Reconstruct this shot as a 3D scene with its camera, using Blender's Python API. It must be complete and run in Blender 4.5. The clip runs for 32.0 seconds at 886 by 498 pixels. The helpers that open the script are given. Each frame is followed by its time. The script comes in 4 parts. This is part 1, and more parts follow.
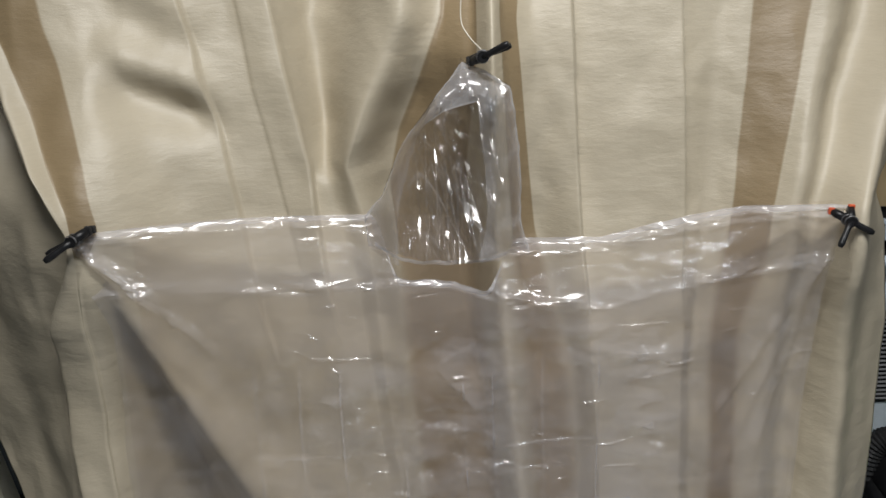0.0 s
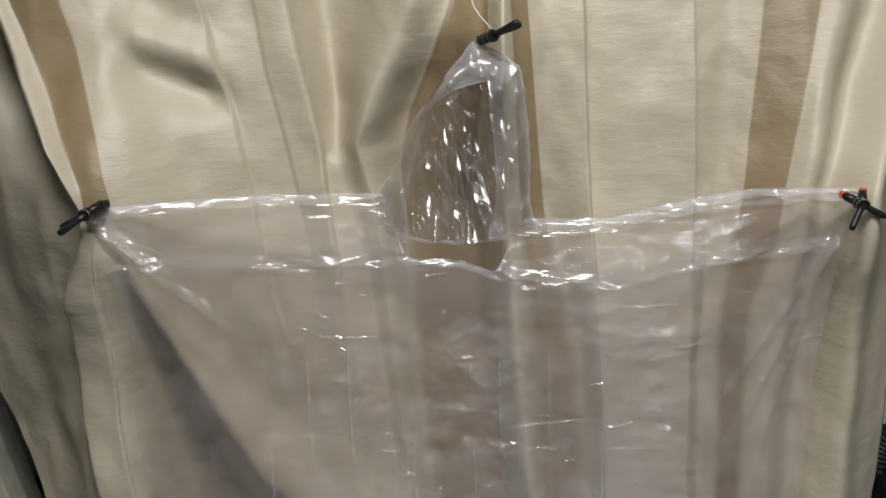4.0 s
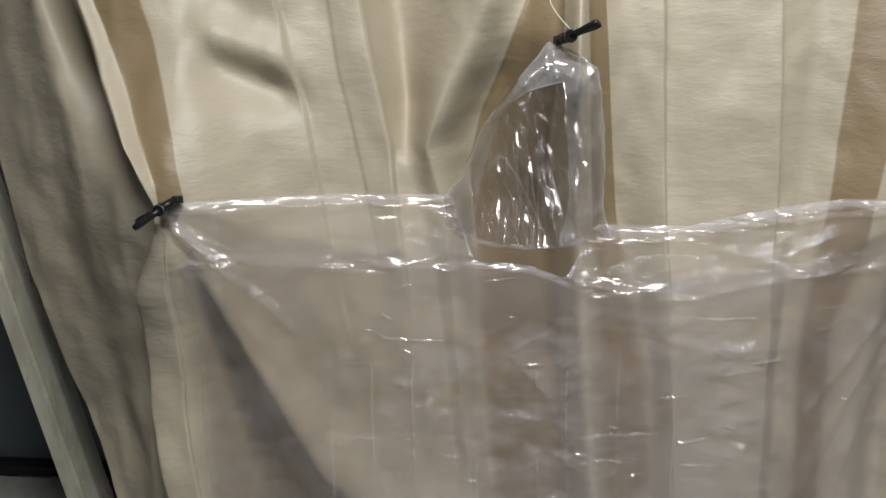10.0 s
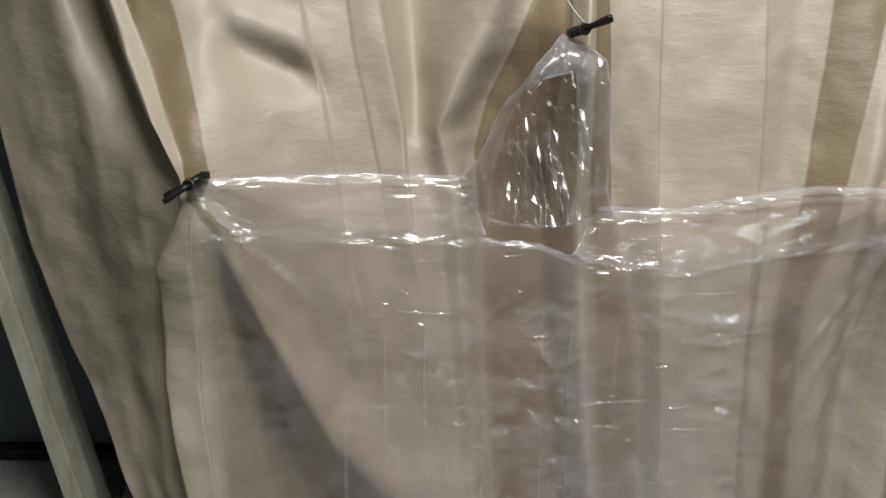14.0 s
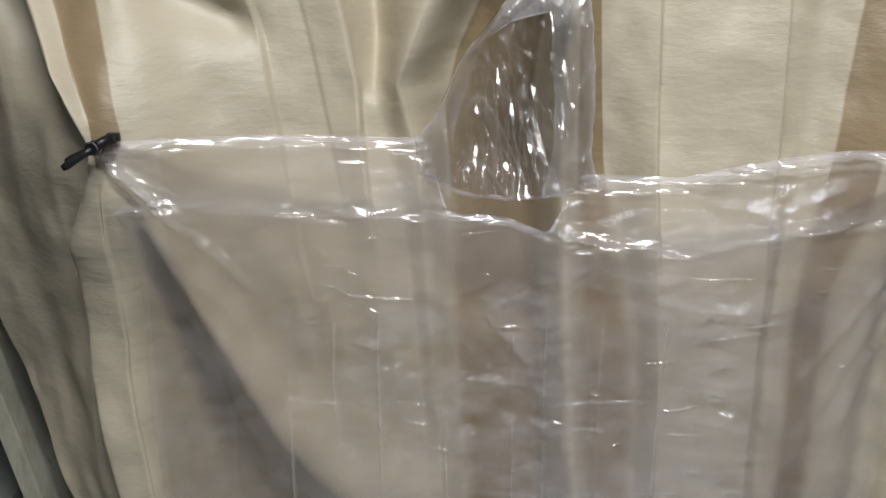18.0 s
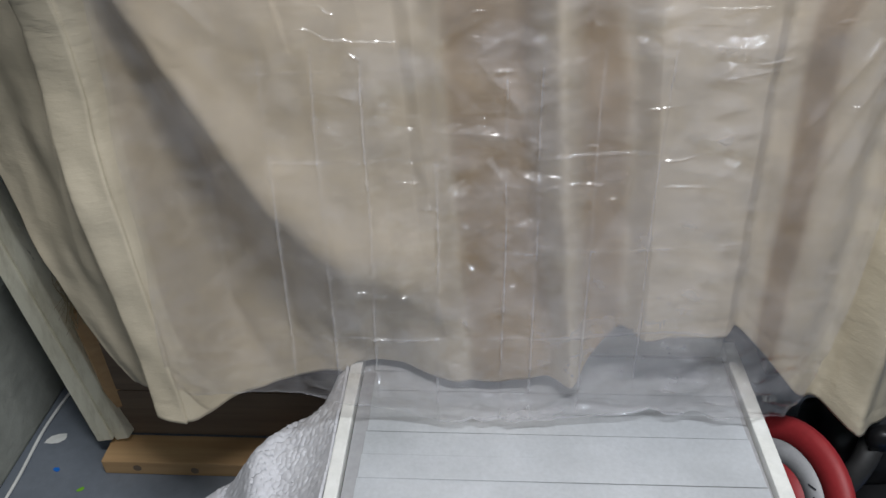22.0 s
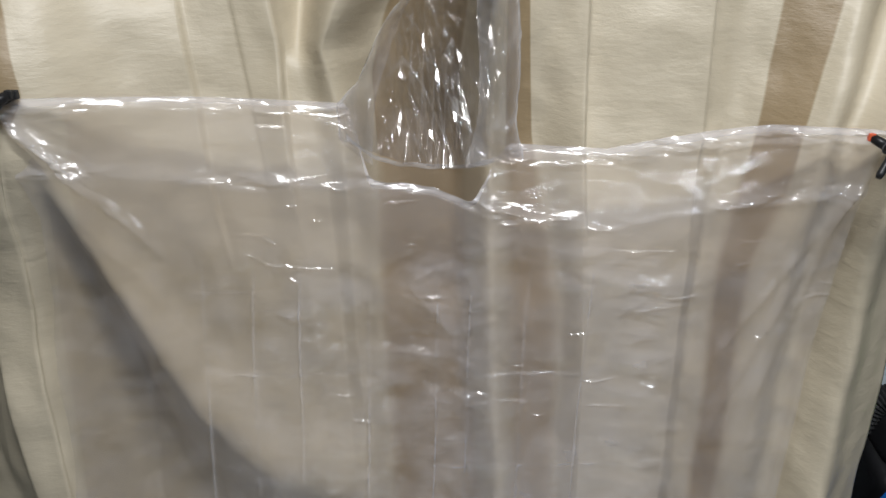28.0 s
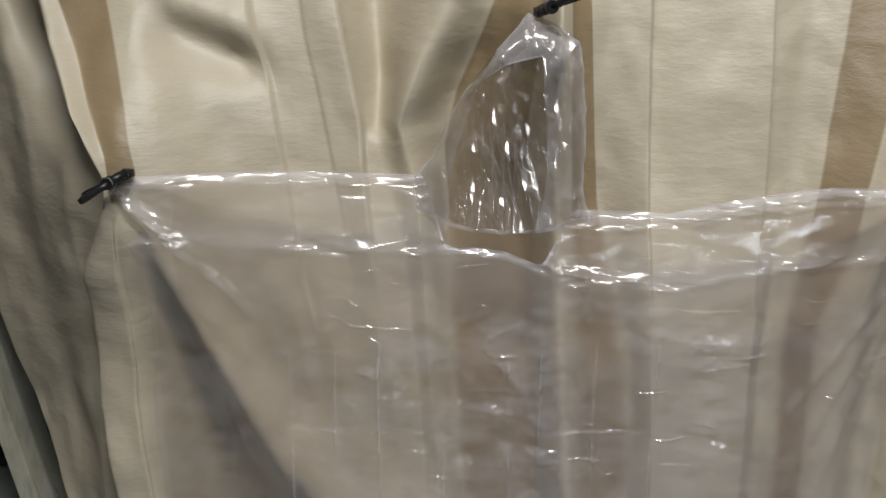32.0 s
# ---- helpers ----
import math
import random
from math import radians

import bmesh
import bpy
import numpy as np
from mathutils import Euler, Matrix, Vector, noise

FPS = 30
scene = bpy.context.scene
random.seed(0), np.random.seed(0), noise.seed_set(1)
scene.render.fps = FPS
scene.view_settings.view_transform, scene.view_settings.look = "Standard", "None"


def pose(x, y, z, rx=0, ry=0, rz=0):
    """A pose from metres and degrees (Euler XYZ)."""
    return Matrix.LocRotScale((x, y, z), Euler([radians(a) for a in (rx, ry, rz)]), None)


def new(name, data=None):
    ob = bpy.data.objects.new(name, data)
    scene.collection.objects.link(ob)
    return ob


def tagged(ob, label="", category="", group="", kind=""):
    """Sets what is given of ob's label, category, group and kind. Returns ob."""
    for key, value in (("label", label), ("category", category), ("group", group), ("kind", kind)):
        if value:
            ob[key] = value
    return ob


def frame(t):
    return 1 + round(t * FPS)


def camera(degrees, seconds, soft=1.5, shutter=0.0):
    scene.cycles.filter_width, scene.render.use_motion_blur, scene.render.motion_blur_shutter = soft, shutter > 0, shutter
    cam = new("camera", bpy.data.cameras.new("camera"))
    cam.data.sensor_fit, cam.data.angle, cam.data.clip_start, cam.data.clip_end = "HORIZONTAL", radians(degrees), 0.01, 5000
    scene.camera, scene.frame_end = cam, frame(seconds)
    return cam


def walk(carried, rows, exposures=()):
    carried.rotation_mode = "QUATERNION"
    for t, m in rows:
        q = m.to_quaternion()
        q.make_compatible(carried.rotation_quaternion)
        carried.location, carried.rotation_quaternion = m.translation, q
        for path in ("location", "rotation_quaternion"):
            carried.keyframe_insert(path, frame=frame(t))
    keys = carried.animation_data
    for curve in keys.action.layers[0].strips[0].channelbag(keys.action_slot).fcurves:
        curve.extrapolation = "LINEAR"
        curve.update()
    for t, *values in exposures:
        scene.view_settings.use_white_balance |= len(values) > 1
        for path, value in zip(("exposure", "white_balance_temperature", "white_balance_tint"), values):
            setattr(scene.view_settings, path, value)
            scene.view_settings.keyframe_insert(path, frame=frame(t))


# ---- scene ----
cam = camera(61.2, 32.0)
METRES, EYE, TILT, LEAN, TURN = 1.5, 1.70, -19.0, 2.0, 0.0
ROWS = [
    (0.0, 0.0, 0.0, 0.0, 0.0, 0.0, -0.0),
    (0.5, 0.0264, -0.0036, -0.0221, -4.27, 1.09, 2.16),
    (1.0, 0.0329, 0.0033, -0.0246, -4.76, 0.49, 2.86),
    (1.5, 0.0284, -0.0, -0.0275, -5.6, -0.11, 3.38),
    (2.0, 0.0164, 0.0005, -0.0291, -3.66, -0.53, 2.91),
    (2.5, 0.0042, -0.0062, -0.0203, -0.49, -0.84, 1.02),
    (3.0, 0.0025, -0.0069, -0.0235, 0.49, -0.14, -0.04),
    (3.5, 0.0079, -0.0024, -0.0275, 0.86, 0.21, -0.52),
    (5.5, 0.0032, -0.0159, -0.0255, 1.92, 0.3, -0.59),
    (6.0, 0.0091, -0.0158, -0.034, 1.91, 0.37, -1.55),
    (6.5, 0.003, -0.0138, -0.0339, 1.77, 0.11, -2.19),
    (7.0, -0.0001, -0.0049, -0.0346, 2.1, -0.26, -2.27),
    (7.5, -0.0068, -0.0013, -0.028, 2.77, -0.53, -2.1),
    (8.0, -0.0085, 0.0006, -0.0271, 3.63, -0.47, -2.26),
    (8.5, -0.0141, 0.0002, -0.0259, 4.26, -0.22, -2.21),
    (9.0, -0.0138, 0.0049, -0.0247, 4.79, 0.0, -2.18),
    (9.5, -0.0143, 0.0095, -0.021, 5.66, -0.05, -2.5),
    (10.0, -0.0076, 0.0103, -0.0215, 5.41, 0.01, -2.25),
    (10.5, -0.0075, 0.0136, -0.0221, 4.49, -0.04, -1.99),
    (11.0, -0.012, 0.0121, -0.0198, 3.78, -0.04, -1.93),
    (11.5, -0.0159, 0.0073, -0.0207, 3.71, 0.16, -2.62),
    (12.0, -0.0162, 0.0032, -0.0207, 3.99, 0.17, -3.11),
    (12.5, -0.0268, -0.0014, -0.0285, 4.22, 0.16, -3.2),
    (13.0, -0.058, -0.0134, -0.0343, 3.85, 0.1, -2.98),
    (13.5, -0.0851, -0.0289, -0.0459, 2.33, 0.02, -3.13),
    (14.0, -0.0955, -0.0414, -0.0462, 0.4, -0.11, -2.82),
    (14.5, -0.0756, -0.0621, -0.0434, -0.5, 0.27, -3.04),
    (16.5, -0.0516, 0.0197, -0.0455, 0.71, -1.49, -2.06),
    (17.0, -0.0101, 0.0533, -0.0272, 2.59, -2.16, -3.06),
    (17.5, 0.0053, 0.0829, -0.0258, 3.44, -2.64, -3.65),
    (18.0, -0.0082, 0.0882, -0.0282, 3.65, -3.22, -3.18),
    (18.5, -0.0217, 0.1209, -0.0672, 3.47, -7.19, -2.93),
    (19.0, -0.0222, 0.1355, -0.1003, 3.08, -12.73, -3.1),
    (19.5, -0.0149, 0.1465, -0.1197, 2.45, -16.48, -3.49),
    (20.0, -0.0133, 0.1421, -0.1121, 1.94, -16.73, -3.13),
    (20.5, -0.0087, 0.1399, -0.1087, 1.44, -16.5, -2.71),
    (21.0, 0.0044, 0.146, -0.1127, 0.71, -17.03, -1.8),
    (21.5, -0.0054, 0.1414, -0.1138, 0.55, -17.41, -1.28),
    (22.0, -0.0106, 0.1309, -0.1142, 2.28, -16.17, -1.78),
    (22.5, -0.0149, 0.1262, -0.1103, 3.48, -14.93, -2.54),
    (23.0, -0.0141, 0.1288, -0.1082, 4.1, -14.06, -3.39),
    (23.5, -0.004, 0.1349, -0.1119, 3.35, -13.39, -3.25),
    (24.0, -0.0161, 0.1291, -0.1152, 3.41, -13.4, -4.04),
    (24.5, -0.0038, 0.1214, -0.107, 3.26, -13.34, -5.12),
    (26.5, 0.0159, 0.1257, -0.1115, 2.7, -12.94, -4.14),
    (27.0, -0.0144, 0.1177, -0.0964, 5.17, -10.45, -4.16),
    (27.5, -0.0015, 0.1094, -0.0409, 2.34, -6.91, -5.08),
    (28.0, 0.0164, 0.1031, -0.0303, -0.28, -5.1, -3.98),
    (28.5, 0.0103, 0.0905, -0.0183, -1.84, -3.05, -2.78),
    (29.0, 0.0062, 0.0795, -0.0147, 0.27, -1.45, -1.85),
    (29.5, -0.0066, 0.0709, -0.0206, 2.46, -0.51, -2.41),
    (30.0, -0.013, 0.0507, -0.0278, 3.65, -0.77, -3.25),
    (30.5, 0.0033, 0.0527, -0.0293, 2.56, -0.9, -3.1),
    (31.0, 0.0157, 0.0617, -0.0247, 2.1, -0.91, -3.2),
    (31.5, 0.0149, 0.0674, -0.0228, 1.84, -0.63, -2.54),
    (32.0, 0.0043, 0.0585, -0.0317, 4.25, -0.39, -3.41),
]
EXPOSURES = ((0.0, 0.05, 6330, 10), (14.5, 0.05, 6330, 10), (17.5, 0.12, 6290, 10), (19.0, 0.44, 6090, 10), (26.5, 0.44, 6090, 10), (28.0, 0.32, 6180, 10), (30.0, 0.05, 6330, 10), (32.0, 0.05, 6330, 10))
walk(cam, [(t, pose(0, 0, EYE, TILT, LEAN, TURN) @ pose(METRES * x, METRES * y, METRES * z, 90 + pitch, roll, yaw)) for t, x, y, z, yaw, pitch, roll in ROWS], EXPOSURES)

# ---- light ----
world = bpy.data.worlds.new("world")
scene.world = world
world.use_nodes = True
world.node_tree.nodes["Background"].inputs[0].default_value = (0.9, 0.95, 1.0, 1)
world.node_tree.nodes["Background"].inputs[1].default_value = 0.02


def tube_light(name, at, size, watts, colour, rz=0):
    data = bpy.data.lights.new(name, "AREA")
    data.shape, data.size, data.size_y = "RECTANGLE", size[0], size[1]
    data.energy, data.color = watts, colour
    ob = new(name, data)
    ob.matrix_world = pose(*at, 0, 0, rz)
    return ob


tube_light("ceiling_tube_light", (0.24, 0.30, 2.88), (1.20, 0.14), 43.5, (1.0, 0.98, 0.945))
tube_light("ceiling_tube_light", (0.3, -0.8, 2.6), (1.2, 0.06), 3.5, (0.86, 0.94, 1.0))
tube_light("ceiling_tube_light", (1.55, -0.5, 2.5), (1.2, 0.09), 9, (0.86, 0.94, 1.0))


# ---- materials ----
def nodes_of(name):
    m = bpy.data.materials.new(name)
    m.use_nodes = True
    t = m.node_tree
    return m, t, t.nodes["Principled BSDF"]


def link(t, a, b):
    t.links.new(a, b)


def noise_node(t, scale, detail=4, rough=0.55, stretch=(1, 1, 1), coords="Object"):
    tc = t.nodes.new("ShaderNodeTexCoord")
    mp = t.nodes.new("ShaderNodeMapping")
    mp.inputs["Scale"].default_value = stretch
    nz = t.nodes.new("ShaderNodeTexNoise")
    nz.inputs["Scale"].default_value = scale
    nz.inputs["Detail"].default_value = detail
    nz.inputs["Roughness"].default_value = rough
    link(t, tc.outputs[coords], mp.inputs[0])
    link(t, mp.outputs[0], nz.inputs[0])
    return nz.outputs[0]


def ramp(t, value, stops):
    r = t.nodes.new("ShaderNodeValToRGB")
    e = r.color_ramp.elements
    while len(e) < len(stops):
        e.new(0.5)
    for s, (p, c) in zip(e, stops):
        s.position, s.color = p, (*c, 1)
    link(t, value, r.inputs[0])
    return r.outputs[0]


def mixed(t, a, b, f, mode="MIX"):
    m = t.nodes.new("ShaderNodeMix")
    m.data_type, m.blend_type = "RGBA", mode
    for sock, v in ((m.inputs[6], a), (m.inputs[7], b)):
        if isinstance(v, tuple):
            sock.default_value = (*v, 1)
        else:
            link(t, v, sock)
    if isinstance(f, (int, float)):
        m.inputs[0].default_value = f
    else:
        link(t, f, m.inputs[0])
    return m.outputs[2]


def bump(t, height, strength, distance, normal=None):
    b = t.nodes.new("ShaderNodeBump")
    b.inputs["Strength"].default_value, b.inputs["Distance"].default_value = strength, distance
    link(t, height, b.inputs["Height"])
    if normal is not None:
        link(t, normal, b.inputs["Normal"])
    return b.outputs[0]


def surface(name, dark, light, scale, rough=0.6, grain=60, relief=0.002, metal=0.0, stretch=(1, 1, 1), spec=0.5, fine=0.25):
    """A plain material with colour varied at two scales, and fine relief."""
    m, t, p = nodes_of(name)
    big = ramp(t, noise_node(t, scale, 5, 0.6, stretch), ((0.3, dark), (0.7, light)))
    small = noise_node(t, grain, 3, 0.6, stretch)
    col = mixed(t, big, ramp(t, small, ((0.3, (0.55, 0.55, 0.55)), (0.7, (1, 1, 1)))), fine, "MULTIPLY")
    link(t, col, p.inputs["Base Color"])
    p.inputs["Roughness"].default_value, p.inputs["Metallic"].default_value = rough, metal
    p.inputs["Specular IOR Level"].default_value = spec
    link(t, bump(t, small, 0.5, relief), p.inputs["Normal"])
    return m


def fabric(name, cream, tan, rough=0.5):
    """Slubbed faux-silk, cream with tan stripes: fine weave with irregular threads running across."""
    m, t, p = nodes_of(name)
    blotch = noise_node(t, 3.5, 4, 0.6)
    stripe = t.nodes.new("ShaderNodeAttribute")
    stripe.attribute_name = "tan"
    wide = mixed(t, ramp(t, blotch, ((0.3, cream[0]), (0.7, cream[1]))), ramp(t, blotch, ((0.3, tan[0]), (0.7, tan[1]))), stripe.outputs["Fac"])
    slub = noise_node(t, 30, 4, 0.65, (1, 1, 14))
    weft = noise_node(t, 160, 2, 0.5, (0.6, 0.6, 4))
    col = mixed(t, wide, ramp(t, slub, ((0.25, (0.72, 0.70, 0.66)), (0.6, (1, 1, 1)))), 0.18, "MULTIPLY")
    link(t, col, p.inputs["Base Color"])
    p.inputs["Roughness"].default_value = rough
    p.inputs["Specular IOR Level"].default_value = 0.6
    p.inputs["Anisotropic"].default_value = 0.25
    upright = t.nodes.new("ShaderNodeCombineXYZ")
    upright.inputs[2].default_value = 1.0
    link(t, upright.outputs[0], p.inputs["Tangent"])
    crush = noise_node(t, 13, 5, 0.62, (0.7, 0.7, 1.6))
    n1 = bump(t, crush, 0.34, 0.010)
    n2 = bump(t, slub, 0.09, 0.002, n1)
    link(t, bump(t, weft, 0.2, 0.0008, n2), p.inputs["Normal"])
    return m


def film(name, haze, tint, rough=0.09, clear=0.985, veil=0.34, shine=0.085):
    """Clear polyethylene film: see-through, glossy, with a milky haze whitened by creases and painted glints."""
    m, t, p = nodes_of(name)
    t.nodes.remove(p)
    out = t.nodes["Material Output"]
    see = t.nodes.new("ShaderNodeBsdfTransparent")
    see.inputs[0].default_value = (clear, clear * 0.985, clear * 0.975, 1)
    milk, milk2 = t.nodes.new("ShaderNodeBsdfDiffuse"), t.nodes.new("ShaderNodeBsdfTranslucent")
    gloss = t.nodes.new("ShaderNodeBsdfGlossy")
    milk.inputs[0].default_value = milk2.inputs[0].default_value = (*tint, 1)
    gloss.inputs["Roughness"].default_value = rough
    n = bump(t, noise_node(t, 70, 3, 0.5), 0.15, 0.0004)
    for node in (milk, gloss):
        link(t, n, node.inputs["Normal"])
    both = t.nodes.new("ShaderNodeMixShader")
    both.inputs[0].default_value = 0.3
    link(t, milk.outputs[0], both.inputs[1])
    link(t, milk2.outputs[0], both.inputs[2])
    amount = t.nodes.new("ShaderNodeMapRange")
    amount.inputs["From Min"].default_value, amount.inputs["From Max"].default_value = 0.3, 0.7
    amount.inputs["To Min"].default_value, amount.inputs["To Max"].default_value = haze * 0.7, haze * 1.3
    link(t, noise_node(t, 14, 5, 0.65), amount.inputs["Value"])
    # whitened creases, with painted glints and facet shading in the same values
    worn = t.nodes.new("ShaderNodeAttribute")
    worn.attribute_name = "crease_and_glint"
    more = t.nodes.new("ShaderNodeMath")
    more.operation, more.use_clamp = "MULTIPLY_ADD", True
    more.inputs[1].default_value = veil
    link(t, worn.outputs["Fac"], more.inputs[0])
    link(t, amount.outputs[0], more.inputs[2])
    body = t.nodes.new("ShaderNodeMixShader")
    link(t, more.outputs[0], body.inputs[0])
    link(t, see.outputs[0], body.inputs[1])
    link(t, both.outputs[0], body.inputs[2])
    edge = t.nodes.new("ShaderNodeLayerWeight")
    edge.inputs["Blend"].default_value = 0.5
    link(t, n, edge.inputs["Normal"])
    fifth = t.nodes.new("ShaderNodeMath")
    fifth.operation = "POWER"
    fifth.inputs[1].default_value = 4.0
    link(t, edge.outputs["Facing"], fifth.inputs[0])
    fres = t.nodes.new("ShaderNodeMath")
    fres.operation, fres.use_clamp = "MULTIPLY_ADD", True
    fres.inputs[1].default_value, fres.inputs[2].default_value = 0.75, shine
    link(t, fifth.outputs[0], fres.inputs[0])
    top = t.nodes.new("ShaderNodeMixShader")
    link(t, fres.outputs[0], top.inputs[0])
    link(t, body.outputs[0], top.inputs[1])
    link(t, gloss.outputs[0], top.inputs[2])
    link(t, top.outputs[0], out.inputs["Surface"])
    return m


SILK = fabric("striped_faux_silk", ((0.435, 0.380, 0.280), (0.515, 0.455, 0.345)), ((0.235, 0.172, 0.094), (0.295, 0.220, 0.125)))
FILM = film("clear_film", 0.12, (0.93, 0.92, 0.98), 0.16, clear=0.998, shine=0.085)
FILM_BACK = film("clear_film_back", 0.025, (0.85, 0.83, 0.87), 0.16, clear=0.998, shine=0.035)
# low clear: doubled film, plus the shade inside the hood put into its colour
FILM_HOOD = film("shaded_film_hood", 0.04, (0.74, 0.725, 0.75), 0.15, clear=0.84, veil=0.26, shine=0.13)
FILM_RIM = film("clear_film_folded", 0.13, (0.86, 0.86, 0.90), 0.17, clear=0.97, shine=0.08)
FLOOR = surface("grey_floor_paint", (0.14, 0.16, 0.19), (0.20, 0.22, 0.25), 3, 0.45, 40, 0.001)
CONCRETE = surface("rough_concrete", (0.22, 0.23, 0.20), (0.36, 0.37, 0.33), 5, 0.85, 30, 0.006)
SLATE = surface("slate_grey_paint", (0.10, 0.12, 0.14), (0.14, 0.16, 0.18), 2, 0.5, 50, 0.001)
CEILING = surface("ceiling_paint", (0.42, 0.43, 0.44), (0.50, 0.51, 0.52), 2, 0.8, 60, 0.001)
PLASTER = surface("wall_paint", (0.22, 0.22, 0.21), (0.28, 0.28, 0.27), 2, 0.8, 60, 0.001)
def flaking(name):
    """Old cream paint, cracked and worn through to dark wood in patches."""
    m, t, p = nodes_of(name)
    wear = noise_node(t, 7, 8, 0.72, (2.5, 2.5, 0.5))
    tone = ramp(t, noise_node(t, 4, 4, 0.6), ((0.3, (0.64, 0.61, 0.48)), (0.7, (0.80, 0.77, 0.63))))
    col = mixed(t, (0.13, 0.09, 0.055), tone, ramp(t, wear, ((0.30, (0, 0, 0)), (0.36, (1, 1, 1)))))
    grime = noise_node(t, 28, 5, 0.7, (1, 1, 0.25))
    link(t, mixed(t, col, ramp(t, grime, ((0.35, (0.45, 0.40, 0.30)), (0.55, (1, 1, 1)))), 0.4, "MULTIPLY"), p.inputs["Base Color"])
    p.inputs["Roughness"].default_value = 0.6
    link(t, bump(t, wear, 0.6, 0.004), p.inputs["Normal"])
    return m


OLDPAINT = flaking("flaking_cream_paint")
PINE = surface("pine_timber", (0.42, 0.25, 0.11), (0.58, 0.38, 0.19), 6, 0.55, 30, 0.001, stretch=(0.15, 3, 3))
DARKWOOD = surface("dark_board", (0.13, 0.09, 0.06), (0.24, 0.18, 0.13), 5, 0.7, 30, 0.002, stretch=(0.15, 2, 3))
BLACK = surface("black_plastic", (0.008, 0.008, 0.009), (0.015, 0.015, 0.016), 8, 0.38, 90, 0.0006, spec=0.3)
RUBBER = surface("black_rubber", (0.014, 0.014, 0.014), (0.026, 0.025, 0.025), 8, 0.6, 90, 0.0006)
GREYMETAL = surface("grey_painted_tube", (0.13, 0.13, 0.135), (0.17, 0.17, 0.175), 6, 0.4, 90, 0.0004, 0.3)
BLUE = surface("blue_plastic", (0.01, 0.13, 0.52), (0.015, 0.17, 0.62), 6, 0.3, 80, 0.0004)
RED = surface("red_plastic", (0.26, 0.018, 0.022), (0.33, 0.026, 0.030), 6, 0.55, 80, 0.0006)
GREYPL = surface("grey_plastic", (0.30, 0.30, 0.31), (0.40, 0.40, 0.41), 6, 0.5, 80, 0.0006)
ORANGE = surface("orange_rubber", (0.55, 0.09, 0.03), (0.70, 0.13, 0.05), 20, 0.5, 80, 0.0005)
WHITE = surface("white_enamel", (0.70, 0.78, 0.86), (0.78, 0.86, 0.93), 3, 0.35, 70, 0.0005, fine=0.12)
RAIL = surface("white_painted_rail", (0.68, 0.68, 0.64), (0.82, 0.82, 0.79), 12, 0.45, 70, 0.0008, fine=0.2)
SILVER = surface("silver_tape", (0.46, 0.48, 0.50), (0.60, 0.62, 0.65), 5, 0.38, 120, 0.0006, 0.2, fine=0.2)
CARD = surface("cardboard", (0.54, 0.40, 0.21), (0.62, 0.47, 0.26), 3, 0.8, 60, 0.0008, stretch=(1, 1, 0.2))
QUILT = surface("white_quilted_cloth", (0.56, 0.56, 0.59), (0.68, 0.68, 0.71), 10, 0.85, 60, 0.003)
FOIL = surface("crumpled_foil", (0.74, 0.75, 0.78), (0.86, 0.87, 0.90), 20, 0.3, 40, 0.004, 0.25)
GREEN = surface("green_bag", (0.12, 0.35, 0.02), (0.25, 0.55, 0.04), 12, 0.4, 50, 0.003)
STRAW = surface("dry_fibre", (0.30, 0.24, 0.14), (0.45, 0.38, 0.24), 20, 0.8, 90, 0.001)
INK = surface("dark_marker_ink", (0.03, 0.03, 0.04), (0.05, 0.05, 0.06), 20, 0.6, 90, 0.0002)
THREAD = surface("pale_thread", (0.6, 0.55, 0.45), (0.7, 0.65, 0.55), 30, 0.8, 90, 0.0003)


# ---- mesh helpers ----
def shown(name, verts, faces, material, parent=None, label="", smooth=True):
    """One mesh object from vertices and faces."""
    me = bpy.data.meshes.new(name)
    me.from_pydata([tuple(v) for v in verts], [], faces)
    me.materials.append(material)
    me.polygons.foreach_set("use_smooth", [smooth] * len(me.polygons))
    me.update()
    ob = new(name, me)
    ob.parent = parent
    if label:
        ob["label"] = label
    return ob


def part(name, bm, material, parent, label="", smooth=False):
    me = bpy.data.meshes.new(name)
    bmesh.ops.recalc_face_normals(bm, faces=bm.faces)
    bm.to_mesh(me)
    bm.free()
    me.materials.append(material)
    me.polygons.foreach_set("use_smooth", [smooth] * len(me.polygons))
    ob = new(name, me)
    ob.parent = parent
    if label:
        ob["label"] = label
    return ob


def empty(name, label, category, at=(0, 0, 0), group="", kind=""):
    ob = new(name)
    ob.empty_display_size = 0.05
    ob.location = at
    return tagged(ob, label, category, group, kind)


def block(size, at=(0, 0, 0), m=None, bevel=0.003, segments=2):
    """A bevelled box as a bmesh, of that size round that centre, turned by m."""
    bm = bmesh.new()
    bmesh.ops.create_cube(bm, size=1)
    bmesh.ops.scale(bm, vec=size, verts=bm.verts)
    if bevel:
        bmesh.ops.bevel(bm, geom=bm.edges[:], offset=bevel, segments=segments, affect="EDGES", profile=0.6)
    bmesh.ops.transform(bm, matrix=Matrix.Translation(at) @ (m or Matrix()), verts=bm.verts)
    return bm


